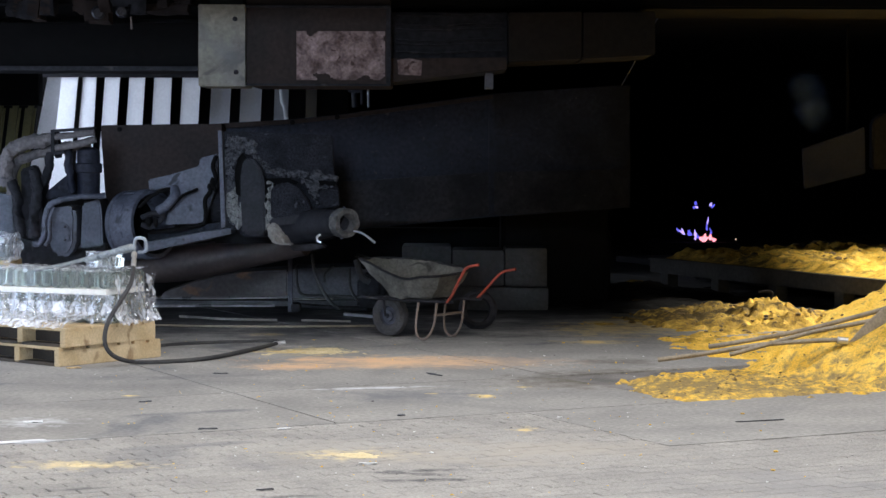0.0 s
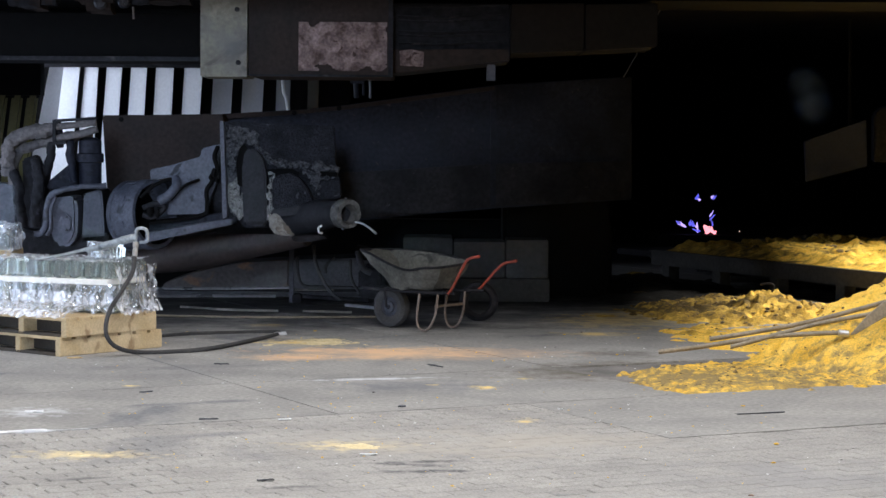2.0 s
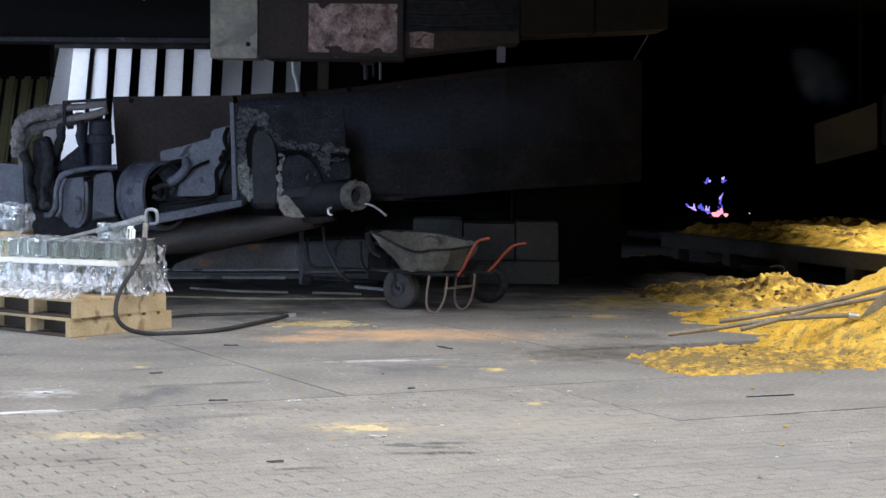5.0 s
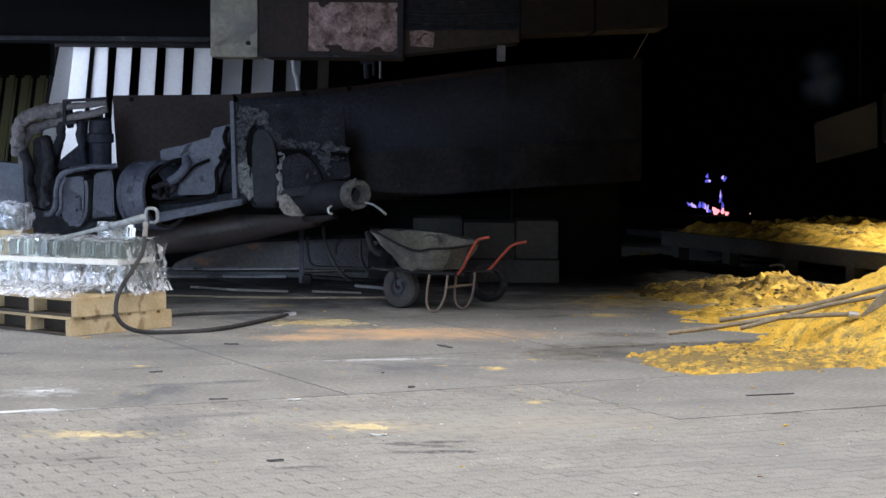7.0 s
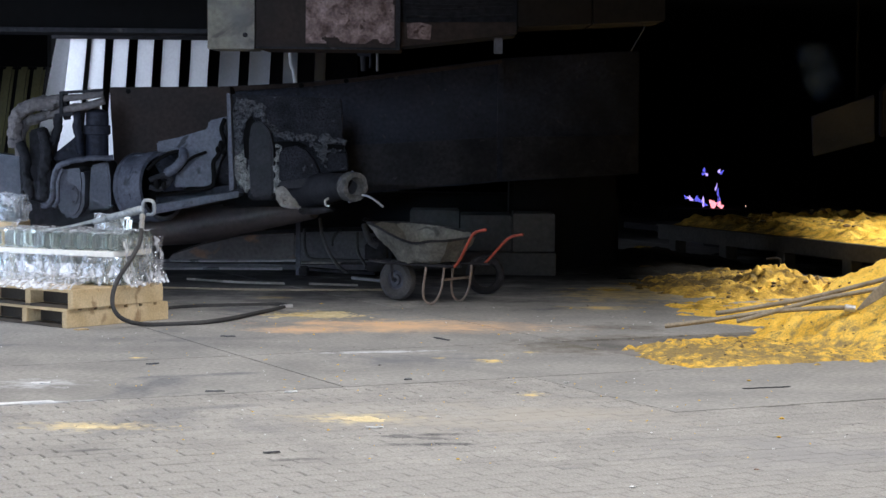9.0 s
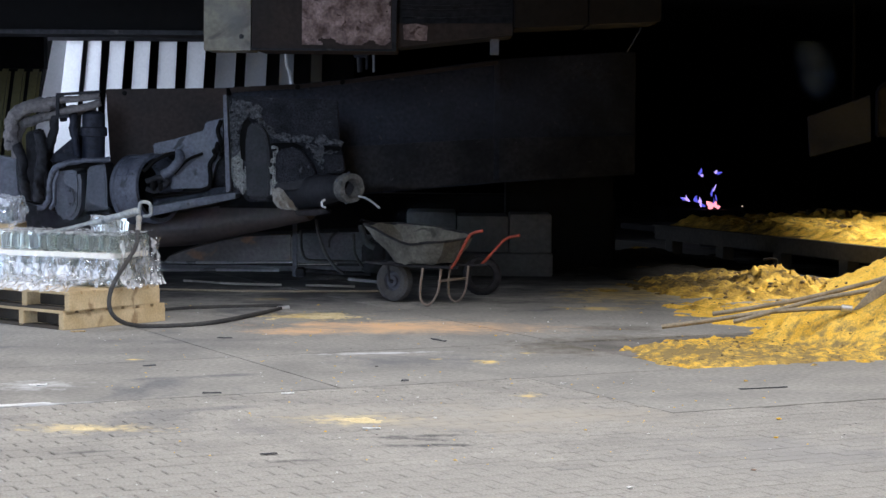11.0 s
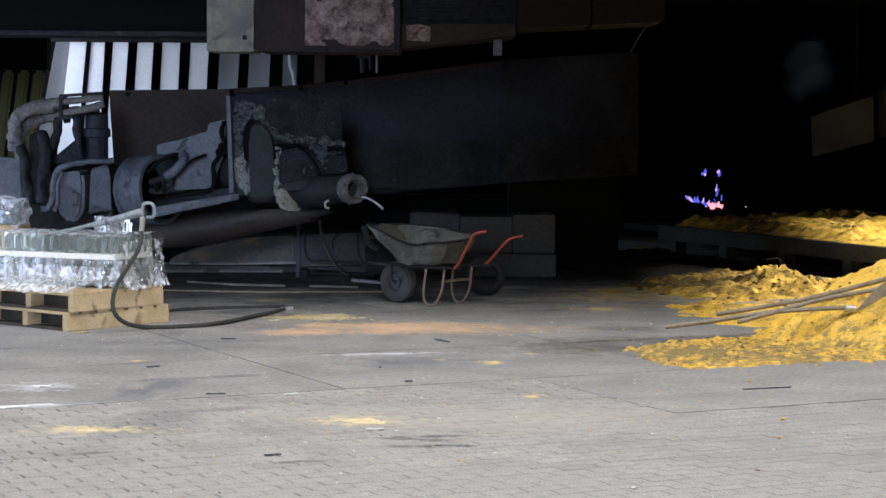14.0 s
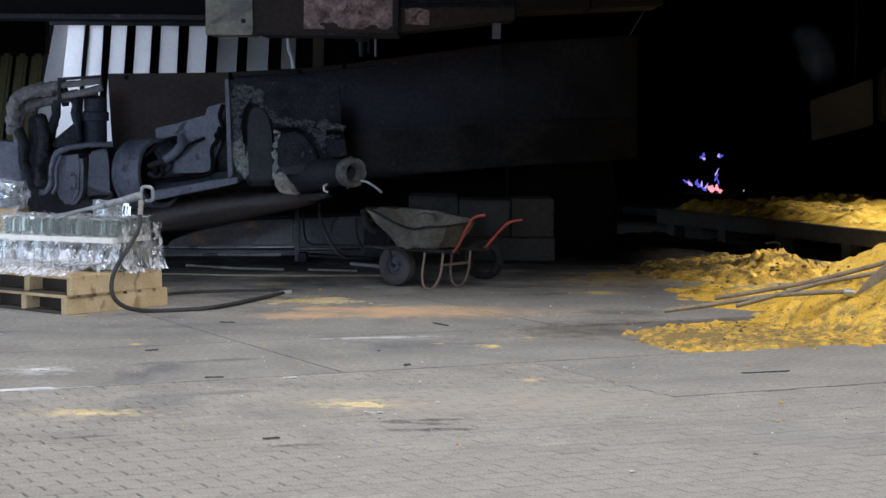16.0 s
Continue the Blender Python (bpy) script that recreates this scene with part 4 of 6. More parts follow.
part("rail", bm, GREY_STEEL, gun, "grey steel slide rail", bevel=0.006)
bm = B()
prism(bm, [(-2.655, 0.840), (-2.655, 0.728), (-1.928, 0.883), (-1.943, 0.944)], 18.78, 19.2)
part("rail_web", bm, SOOT_BLUE, gun, bevel=0.004)
for pts, r, mt in (
        ([(-2.030, 18.700, 1.529), (-2.055, 18.660, 1.438), (-2.027, 18.640, 1.328), (-2.077, 18.640, 1.212), (-2.123, 18.640, 1.136), (-2.119, 18.660, 1.009), (-2.154, 18.700, 0.922), (-2.356, 18.700, 0.879), (-2.635, 18.700, 0.846)], 0.020, HALL),
        ([(-2.403, 18.660, 1.244), (-2.385, 18.600, 1.184), (-2.452, 18.580, 1.094), (-2.536, 18.600, 1.042)], 0.042, GREY_STEEL),
        ([(-2.707, 18.600, 1.071), (-2.596, 18.600, 1.172), (-2.488, 18.620, 1.223), (-2.420, 18.640, 1.239)], 0.016, HALL),
        ([(-2.686, 18.600, 0.980), (-2.566, 18.600, 1.022), (-2.498, 18.620, 0.982), (-2.601, 18.640, 0.899), (-2.692, 18.640, 0.918)], 0.024, SOOT),
        ([(-2.435, 18.600, 1.053), (-2.319, 18.600, 1.175), (-2.191, 18.660, 1.236)], 0.013, HALL)):
    bm = B()
    tube(bm, smooth_line(pts, 8), r, 10)
    part("hydraulic_hose", bm, mt, gun, smooth=True)
for k, (x, z, w) in enumerate(((-2.055, 1.298, 0.03), (-2.085, 1.257, 0.022), (-2.035, 1.238, 0.02), (-2.624, 0.955, 0.035), (-2.558, 0.931, 0.03))):
    bm = B()
    bmesh.ops.create_icosphere(bm, subdivisions=2, radius=w, matrix=Matrix.Translation((x, 18.62, z)) @ Matrix.Diagonal((0.8, 1, 1.6, 1)))
    rough_up(bm, 0.012, 20)
    part("hose_coupling", bm, HALL, gun, smooth=True)
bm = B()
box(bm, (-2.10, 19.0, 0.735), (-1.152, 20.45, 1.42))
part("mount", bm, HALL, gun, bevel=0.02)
# round belly below the rail
bm = B()
tube(bm, smooth_line([(-2.965, 19.600, 0.605), (-2.818, 19.500, 0.526), (-2.384, 19.400, 0.533), (-1.901, 19.300, 0.624), (-1.475, 19.200, 0.703), (-1.261, 19.100, 0.739)], 6), 0.1992, 28, 0.1142)
part("belly_drum", bm, surface("scorched_steel", (0.04, 0.031, 0.03), (0.07, 0.05, 0.044), 0.5, 0, 2, 25, 0.2, 0.3, (0.035, 0.03, 0.032), 0.0, 2), gun, smooth=True)

# ---- hydraulic drive beside the gun ----
drive = thing("hydraulic_drive", (-3.466, 19.000, 0.531), "sooty hydraulic drive with thick lagged pipes and gearbox", "machine")
for pts, r, mt in (
        ([(-3.902, 18.700, 1.255), (-3.911, 18.700, 1.431), (-3.870, 18.700, 1.558), (-3.733, 18.700, 1.634), (-3.556, 18.700, 1.675), (-3.455, 18.700, 1.690)], 0.0606, LAGGING),
        ([(-3.883, 18.800, 1.177), (-3.861, 18.800, 1.405), (-3.790, 18.800, 1.497), (-3.627, 18.800, 1.548), (-3.474, 18.800, 1.589), (-3.170, 18.800, 1.641)], 0.0457, LAGGING),
        ([(-2.996, 18.500, 1.176), (-3.163, 18.450, 1.172), (-3.353, 18.400, 1.142), (-3.463, 18.400, 1.092), (-3.503, 18.400, 0.988), (-3.509, 18.400, 0.853), (-3.545, 18.400, 0.763), (-3.614, 18.400, 0.753)], 0.0249, GREY_STEEL),
        ([(-3.432, 18.420, 1.082), (-3.464, 18.400, 0.963), (-3.465, 18.400, 0.814), (-3.495, 18.400, 0.734)], 0.0199, GREY_STEEL),
        ([(-3.355, 18.700, 1.600), (-3.346, 18.700, 1.408), (-3.317, 18.700, 1.206)], 0.0354, SOOT_BLUE),
        ([(-3.841, 18.600, 1.307), (-3.792, 18.600, 1.181), (-3.783, 18.600, 1.005), (-3.744, 18.600, 0.804)], 0.0452, SOOT),
        ([(-3.639, 18.600, 1.408), (-3.611, 18.600, 1.207), (-3.642, 18.600, 1.006), (-3.633, 18.600, 0.805)], 0.0503, SOOT),
        ([(-3.526, 18.750, 1.559), (-3.537, 18.750, 1.407), (-3.589, 18.750, 1.255), (-3.610, 18.700, 1.155)], 0.0404, SOOT)):
    bm = B()
    tube(bm, smooth_line(pts, 14), r, 14)
    lag = min(0.03, r * 0.35)
    for v in bm.verts:
        v.co += lag * noise.noise_vector(v.co * 13) + lag * 0.6 * noise.noise_vector(v.co * 34)
    part("pipe", bm, mt, drive, smooth=True)
for p in ((-3.481, 18.700, 1.680), (-3.480, 18.750, 1.579)):
    bm = B()
    lathe(bm, [(0.0758, 0), (0.0758, 0.05)], axis(p, (p[0] + 0.3, p[1], p[2] + 0.04)), 16)
    part("pipe_clamp", bm, SOOT, drive, bevel=0.004)
bm = B()
prism(bm, [(-3.528, 0.992), (-3.502, 1.042), (-3.442, 1.068), (-3.351, 1.079), (-3.281, 1.070), (-3.266, 0.974), (-3.271, 0.763), (-3.296, 0.682), (-3.342, 0.636), (-3.402, 0.620), (-3.463, 0.650), (-3.503, 0.730), (-3.528, 0.871)], 18.6, 19.1)
gear = part("gearbox", bm, GREY_STEEL, drive, "grey rounded gearbox housing", bevel=0.03, smooth=True)
bm = B()
prism(bm, [(-3.246, 1.095), (-3.269, 0.639), (-3.062, 0.696), (-3.071, 1.001), (-3.091, 1.144)], 18.8, 19.3)
part("gearbox_side", bm, GREY_STEEL, drive, bevel=0.015)
bm = B()
cx, cz = -3.363, 0.838
prism(bm, [(cx + 0.046 * math.cos(radians(15 * k)), cz + 0.086 * math.sin(radians(15 * k))) for k in range(24)], 18.57, 18.6)
part("cover_disc", bm, GREY_STEEL, gear, "oval grey cover", bevel=0.008, smooth=True)
for dz in (0.058, -0.058):
    bm = B()
    lathe(bm, [(0.010, 0), (0.010, 0.010)], axis((cx + 0.004, 18.57, cz + dz), (cx, 10, cz + dz)), 8)
    part("bolt", bm, SOOT, gear)
bm = B()
prism(bm, [(-3.483, 1.760), (-3.086, 1.789), (-3.086, 1.764), (-3.448, 1.736), (-3.453, 1.565), (-3.362, 1.576), (-3.362, 1.546), (-3.483, 1.535)], 18.56, 18.62)
part("clamp_frame", bm, SOOT, drive, "black square pipe clamp", bevel=0.004)
for pts, r in (([(-3.461, 18.600, 1.695), (-3.301, 18.600, 1.712), (-3.100, 18.600, 1.739)], 0.030), ([(-3.451, 18.600, 1.595), (-3.275, 18.600, 1.627), (-3.089, 18.600, 1.679)], 0.032)):
    bm = B()
    tube(bm, smooth_line(pts, 8), r, 14)
    rough_up(bm, 0.008, 14)
    part("pipe", bm, LAGGING, drive, smooth=True)
bm = B()
lathe(bm, [(0.1016, 0), (0.1016, 0.22), (0.1219, 0.23), (0.1219, 0.3), (0.1016, 0.31), (0.1016, 0.42), (0.0610, 0.45)], Matrix.Translation((-3.187, 18.800, 1.154)), 24)
part("cylinder", bm, SOOT_BLUE, drive, "blue-black vertical cylinder", smooth=True)
bm = B()
prism(bm, [(-3.835, 0.796), (-3.847, 0.54), (-3.023, 0.54), (-3.021, 0.747), (-3.479, 0.695)], 18.8, 19.5)
part("base_frame", bm, SOOT, drive, bevel=0.02)
bm = B()
prism(bm, [(-4.247, 1.191), (-4.252, 0.54), (-3.943, 0.54), (-3.976, 1.166)], 19.3, 19.6)
part("cabinet", bm, GREY_STEEL, drive, bevel=0.015)
bm = B()
prism(bm, [(-3.821, 1.404), (-3.804, 0.791), (-3.600, 0.741), (-3.617, 1.252), (-3.698, 1.446)], 18.9, 19.1)
part("bracket", bm, SOOT, drive, bevel=0.015)
bm = B()
prism(bm, [(-3.608, 1.140), (-3.577, 1.211), (-3.341, 1.406), (-3.311, 1.176), (-3.547, 1.140)], 18.9, 19.1)
part("bracket", bm, SOOT_BLUE, drive, bevel=0.012)


# ---- stacked pallets with the wrapped glass blocks ----
PX = Vector((0.64, 0.768, 0))
PY = Vector((-0.768, 0.64, 0))


def frame_at(x, y, ax, ay, z=0.0):
    return Matrix(((ax.x, ay.x, 0, x), (ax.y, ay.y, 0, y), (0, 0, 1, z), (0, 0, 0, 1)))


def pallet(m, label, long=1.0):
    base = m.translation
    p = thing("pallet", base, label, "pallet", "stacked pallets")
    for k, y in enumerate((0.0, 0.46, 0.94)):
        bm = B()
        box(bm, (0, y, 0.0), (long, y + 0.06, 0.118), m)
        part("stringer", bm, WOOD, p, bevel=0.005)
    for k in range(7):
        x = k * (long - 0.115) / 6
        bm = B()
        box(bm, (x, 0.002 + random.uniform(0, 0.006), 0.118), (x + 0.115, 1.0, 0.140), m)
        part("deck_board", bm, WOOD, p, bevel=0.003)
    # added board with the openings' shade put into its colour
    bm = B()
    box(bm, (0.13, 0.062, 0.021), (0.17, 0.938, 0.117), m)
    part("end_board", bm, SHADED_WOOD, p, bevel=0.003)
    # bottom boards in the same dark wood, for the shade beneath
    for x in (0.0, 0.44, long - 0.115):
        bm = B()
        box(bm, (x, 0.062, 0.0), (x + 0.115, 0.938, 0.020), m)
        part("bottom_board", bm, SHADED_WOOD, p, bevel=0.003)
    return p


pallet(frame_at(-2.80, 15.215, PX, PY), "pale raw wooden pallet standing on the concrete floor")
pallet(frame_at(-2.755, 15.21, Vector((0.60, 0.80, 0)), Vector((-0.80, 0.60, 0)), 0.1405), "pale raw wooden pallet stacked on another", 0.93)

LX, LY = Vector((0.40, 0.917, 0)), Vector((-0.917, 0.40, 0))
LM = frame_at(-2.475, 15.59, LX, LY, 0.283)
load = thing("wrapped_load", LM.translation, "clear glass blocks wrapped in crumpled transparent film on a pallet", "glass blocks")
rl = random.Random(4)
for layer, (z0, z1, n, pitch) in enumerate(((0.0, 0.215, 9, 0.136), (0.255, 0.385, 9, 0.136))):
    for j in range(n):
        for i in range(3):
            bm = B()
            x0, y0 = 0.01 + i * 0.165, 0.01 + j * pitch
            t = pose(rl.uniform(-0.006, 0.006), rl.uniform(-0.006, 0.006), rl.uniform(0, 0.006), 0, 0, rl.uniform(-2, 2))
            box(bm, (x0, y0, z0), (x0 + 0.15, y0 + pitch - 0.018, z1), LM @ t)
            part("glass_block", bm, GLASS, load, bevel=0.018, smooth=True)
bm = B()
box(bm, (-0.03, 0.03, 0.216), (0.50, 1.24, 0.256), LM)
part("card_layer", bm, surface("white_card", (0.80, 0.78, 0.72), (0.86, 0.84, 0.80), 0.8, 0, 4, 40, 0.1, 0.1), load, "white card between the layers", bevel=0.004)


def crease(q):
    """Sharp folds."""
    return (1 - abs(noise.noise(q))) ** 2 + 0.5 * (1 - abs(noise.noise(q * 2.3))) ** 2 + 0.3 * noise.noise(q * 5)


def film_sheet(o, du, dv, nu, nv, deep, seed, material, label, flare=0.0, ragged=0.0):
    """A crumpled sheet of film from o along du and dv, in the load's space."""
    o, du, dv = Vector(o), Vector(du), Vector(dv)
    out = du.cross(dv).normalized()
    bm = B()
    g = []
    for j in range(nv + 1):
        f = j / nv
        row = []
        for i in range(nu + 1):
            e = i / nu
            q = Vector((e * du.length * 9, f * dv.length * 5, seed))
            w = noise.noise_vector(q * 1.6) * deep * 0.5
            p = o + du * e + dv * f + out * (deep * (crease(q) - 0.7) + flare * (1 - f) ** 2) + w
            p += dv * (ragged * (1 - f) * noise.noise(Vector((e * du.length * 14, seed, 0))))
            row.append(bm.verts.new(LM @ p))
        g.append(row)
    for j in range(nv):
        for i in range(nu):
            bm.faces.new((g[j][i], g[j][i + 1], g[j + 1][i + 1], g[j + 1][i]))
    part("film", bm, material, load, label)


film_sheet((-0.03, 1.25, 0.02), (0, -1.29, 0), (0, 0, 0.20), 90, 16, 0.030, 1.0, FILM, "crumpled clear plastic film", 0.01, 0.25)
film_sheet((-0.045, 1.25, 0.075), (0, -1.29, 0), (0, 0, 0.085), 90, 9, 0.030, 2.0, FOLD, "milky bunched folds of plastic film", 0.01, 0.5)
film_sheet((-0.03, -0.035, 0.0), (0.56, 0, 0), (0, 0, 0.36), 44, 26, 0.024, 3.0, FILM, "crumpled clear plastic film", 0.05, 0.1)
film_sheet((-0.035, -0.05, 0.0), (0.56, 0, 0), (0, 0, 0.09), 44, 8, 0.030, 4.0, FOLD, "milky bunched folds of plastic film", 0.05, 0.3)
film_sheet((-0.02, 1.22, 0.388), (0, -1.24, 0), (0.5, 0, 0.012), 80, 24, 0.016, 5.0, FILM, "crumpled clear plastic film")
film_sheet((-0.42, 1.25, 0.008), (0, -1.10, 0), (0.40, 0, 0.075), 80, 22, 0.022, 6.0, FILM, "crumpled clear plastic film")
film_sheet((-0.44, 1.25, -0.01), (0, -1.10, 0), (0.08, 0, 0.05), 80, 6, 0.018, 7.0, FOLD, "milky hem of plastic film", 0.0, 0.3)
# strands of film drawn down between the blocks
for k in range(9):
    film_sheet((-0.028, 0.03 + k * 0.136, 0.0), (0, -0.022, 0), (0, 0.004, 0.13), 4, 12, 0.008, 20.0 + k, FOLD, "milky strand of plastic film", 0.0, 0.1)

# single block lying on the load
bm = B()
box(bm, (-0.09, -0.10, 0), (0.09, 0.10, 0.11), Matrix.Translation((-2.56, 15.95, 0.683)) @ pose(0, 0, 0, 0, 6, 35))
single("glass_block", bm, GLASS, "single greenish clear glass block on the wrapped load", "glass block", bevel=0.02, smooth=True)
bm = B()
box(bm, (-0.10, -0.11, 0), (0.05, 0.11, 0.12), Matrix.Translation((-2.60, 15.94, 0.681)) @ pose(0, 0, 0, 0, 6, 35))
bmesh.ops.subdivide_edges(bm, edges=bm.edges, cuts=7, use_grid_fill=True)
for v in bm.verts:
    c = noise.noise_vector(v.co * 14) * 0.022
    v.co += Vector((c.x, c.y, abs(c.z) * 0.5))
single("plastic_wrap", bm, FILM, "torn clear wrap round a glass block", "plastic film")

# ---- air hammer with its hose ----
HAMMER = surface("tool_steel", (0.22, 0.25, 0.27), (0.45, 0.47, 0.48), 0.4, 0.4, 14.0, 60, 0.3, 0.35, (0.10, 0.11, 0.12), -0.03, 12.0)
ham = thing("air_hammer", (-2.609, 15.700, 0.717), "grey steel air hammer with a long chisel lying on the load", "tool")
bm = B()
tube(bm, [(-3.098, 15.850, 0.669), (-2.843, 15.820, 0.723), (-2.622, 15.780, 0.781), (-2.506, 15.750, 0.813)], 0.011, 10, 0.017)
part("chisel", bm, HAMMER, ham, smooth=True)
bm = B()
A, Bq = (-2.709, 15.790, 0.751), (-2.285, 15.700, 0.867)
lathe(bm, [(0.016, 0), (0.022, 0.01), (0.022, 0.07), (0.027, 0.09), (0.027, 0.28), (0.032, 0.29), (0.032, 0.39), (0.026, 0.41)], axis(A, Bq), 18)
part("barrel", bm, HAMMER, ham, "worn grey steel barrel", smooth=True)
bm = B()
tube(bm, smooth_line([(-2.320, 15.700, 0.820), (-2.308, 15.680, 0.915), (-2.254, 15.660, 0.924), (-2.229, 15.660, 0.899), (-2.230, 15.670, 0.831), (-2.286, 15.700, 0.816)], 6), 0.013, 10)
part("grip", bm, HAMMER, ham, "looped steel grip", smooth=True)
bm = B()
lathe(bm, [(0.016, 0), (0.022, 0.01), (0.022, 0.04), (0.016, 0.05), (0.020, 0.06), (0.020, 0.11), (0.015, 0.12)], axis((-2.318, 15.690, 0.821), (-2.323, 15.660, 0.695)), 14)
part("coupling", bm, PALE_STEEL, ham, "pale hose coupling", smooth=True)
bm = B()
tube(bm, smooth_line([(-2.323, 15.660, 0.712), (-2.328, 15.580, 0.598), (-2.380, 15.450, 0.480), (-2.444, 15.320, 0.356), (-2.466, 15.220, 0.249), (-2.451, 15.180, 0.149), (-2.387, 15.240, 0.069), (-2.270, 15.400, 0.020), (-2.033, 15.500, 0.014), (-1.763, 15.720, 0.019), (-1.523, 16.350, 0.018), (-1.362, 17.000, 0.007), (-1.387, 17.200, 0.012), (-1.600, 17.180, 0.008), (-1.912, 17.050, 0.010), (-2.170, 16.900, 0.009), (-2.287, 16.750, 0.005), (-2.319, 16.400, 0.002)], 8), 0.0165, 12)
single("air_hose", bm, RUBBER, "black rubber air hose looped over the floor", "hose", smooth=True)
bm = B()
tube(bm, [(-1.382, 17.020, 0.005), (-1.293, 17.060, 0.011)], 0.02, 10)
single("hose_nipple", bm, BRIGHT_STEEL, "bright metal hose nipple on the floor", "hose fitting", smooth=True)

# bundle behind the load
bundle = thing("wrapped_bundle", (-3.653, 17.200, 0.210), "wrapped wooden bundle standing behind the pallets", "bundle")
bm = B()
box(bm, ((-3.867, 17.000, 2.794)[0], 17.0, 0), ((-3.528, 17.000, 2.795)[0], 17.5, (-3.607, 17.000, 0.679)[2]))
part("crate", bm, WOOD, bundle, bevel=0.006)
bm = B()
box(bm, ((-3.867, 17.000, 2.794)[0], 16.98, (-3.607, 17.000, 0.679)[2]), ((-3.510, 17.000, 2.795)[0], 17.4, (-3.606, 17.000, 0.881)[2]))
bmesh.ops.subdivide_edges(bm, edges=bm.edges, cuts=9, use_grid_fill=True)
for v in bm.verts:
    v.co += noise.noise_vector(v.co * 12) * 0.05
part("film", bm, FILM, bundle, "crumpled clear plastic film")
bm = B()
box(bm, ((-3.867, 17.000, 2.794)[0], 17.02, (-3.607, 17.000, 0.679)[2]), ((-3.556, 17.000, 2.795)[0], 17.3, (-3.606, 17.000, 0.849)[2]))
part("glass_block", bm, GLASS, bundle, bevel=0.02)


# ---- wheelbarrow ----
def wheelbarrow():
    c, s = math.cos(radians(-35)), math.sin(radians(-35))
    ax, ay = Vector((c, s, 0)), Vector((-s, c, 0))
    m = frame_at(-0.447, 17.82, ax, ay)
    w = thing("wheelbarrow", m.translation, "battered grey wheelbarrow with red handle grips parked on the floor", "wheelbarrow")
    R = 0.178
    wm = m @ Matrix.Translation((0, 0, R)) @ Matrix.Rotation(radians(90), 4, "X")
    bm = B()
    lathe(bm, [(0.085, -0.035), (0.135, -0.05), (0.166, -0.036), (R, 0), (0.166, 0.036), (0.135, 0.05), (0.085, 0.035)], wm, 32, closed=True)
    wheel = part("wheel", bm, TYRE, w, "dusty rubber tyre", smooth=True)
    bm = B()
    lathe(bm, [(0.02, -0.045), (0.045, -0.04), (0.05, -0.02), (0.075, -0.012), (0.087, -0.03), (0.091, -0.03), (0.091, 0.03), (0.087, 0.03), (0.075, 0.012), (0.05, 0.02), (0.045, 0.04), (0.02, 0.045)], wm, 24, closed=True)
    part("rim", bm, GREY_STEEL, wheel, "grey pressed steel rim", smooth=True)
    # tray: rim loop over floor loop
    top = [(-0.18, -0.20, 0.665), (-0.16, 0.20, 0.655), (0.18, 0.27, 0.64), (0.46, 0.27, 0.61), (0.66, 0.20, 0.575), (0.67, -0.20, 0.55), (0.52, -0.27, 0.54), (0.36, -0.28, 0.518), (0.16, -0.27, 0.565), (-0.04, -0.24, 0.635)]
    low = [(0.10, -0.16, 0.36), (0.10, 0.16, 0.36), (0.25, 0.19, 0.345), (0.42, 0.19, 0.345), (0.54, 0.16, 0.36), (0.54, -0.16, 0.36), (0.46, -0.2, 0.345), (0.34, -0.2, 0.345), (0.24, -0.2, 0.345), (0.15, -0.18, 0.35)]
    bm = B()
    n = len(top)
    rings = []
    for f in (0.0, 0.33, 0.66, 1.0):
        rings.append([bm.verts.new(m @ Vector([a + (b - a) * f for a, b in zip(p, q)])) for p, q in zip(low, top)])
    bm.faces.new(rings[0])
    for a, b in zip(rings, rings[1:]):
        for k in range(n):
            bm.faces.new((a[k], a[(k + 1) % n], b[(k + 1) % n], b[k]))
    bmesh.ops.recalc_face_normals(bm, faces=bm.faces)
    bmesh.ops.subdivide_edges(bm, edges=bm.edges, cuts=3, use_grid_fill=True, smooth=0.15)
    for v in bm.verts:
        v.co += 0.022 * noise.noise_vector(v.co * 6) + 0.012 * noise.noise_vector(v.co * 15)
    bmesh.ops.solidify(bm, geom=list(bm.faces), thickness=0.006)
    tray = part("tray", bm, TRAY, w, "dented dull grey steel tray", smooth=True)
    bm = B()
    tube(bm, smooth_line([m @ Vector(p) for p in top + top[:1]], 4), 0.011, 8)
    part("tray_rim", bm, SOOT, tray, "dark rolled tray rim", smooth=True)
    for sgn in (-1, 1):
        y = 0.20 * sgn
        bm = B()
        tube(bm, smooth_line([m @ Vector(p) for p in ((-0.27, 0.05 * sgn, 0.335), (-0.20, 0.10 * sgn, 0.333), (0.0, 0.13 * sgn, 0.332), (0.40, y, 0.332), (0.70, y, 0.335), (0.80, y * 1.1, 0.34))], 5), 0.013, 10)
        part("frame_tube", bm, SOOT, w, "blackened frame tube", smooth=True)
        bm = B()
        tube(bm, [m @ Vector((0, 0.075 * sgn, R)), m @ Vector((0.02, 0.13 * sgn, 0.332))], 0.010, 8)
        part("wheel_strut", bm, SOOT, w, smooth=True)
        bm = B()
        tube(bm, smooth_line([m @ Vector(p) for p in ((0.74, y * 1.08, 0.335), (0.80, y * 1.15, 0.40), (0.90, y * 1.25, 0.53 - 0.02 * sgn), (0.97, y * 1.32, 0.60 - 0.03 * sgn), (1.09, y * 1.38, 0.63 - 0.03 * sgn))], 6), 0.0125, 10)
        part("handle", bm, RED, w, "red painted handle", smooth=True)
        bm = B()
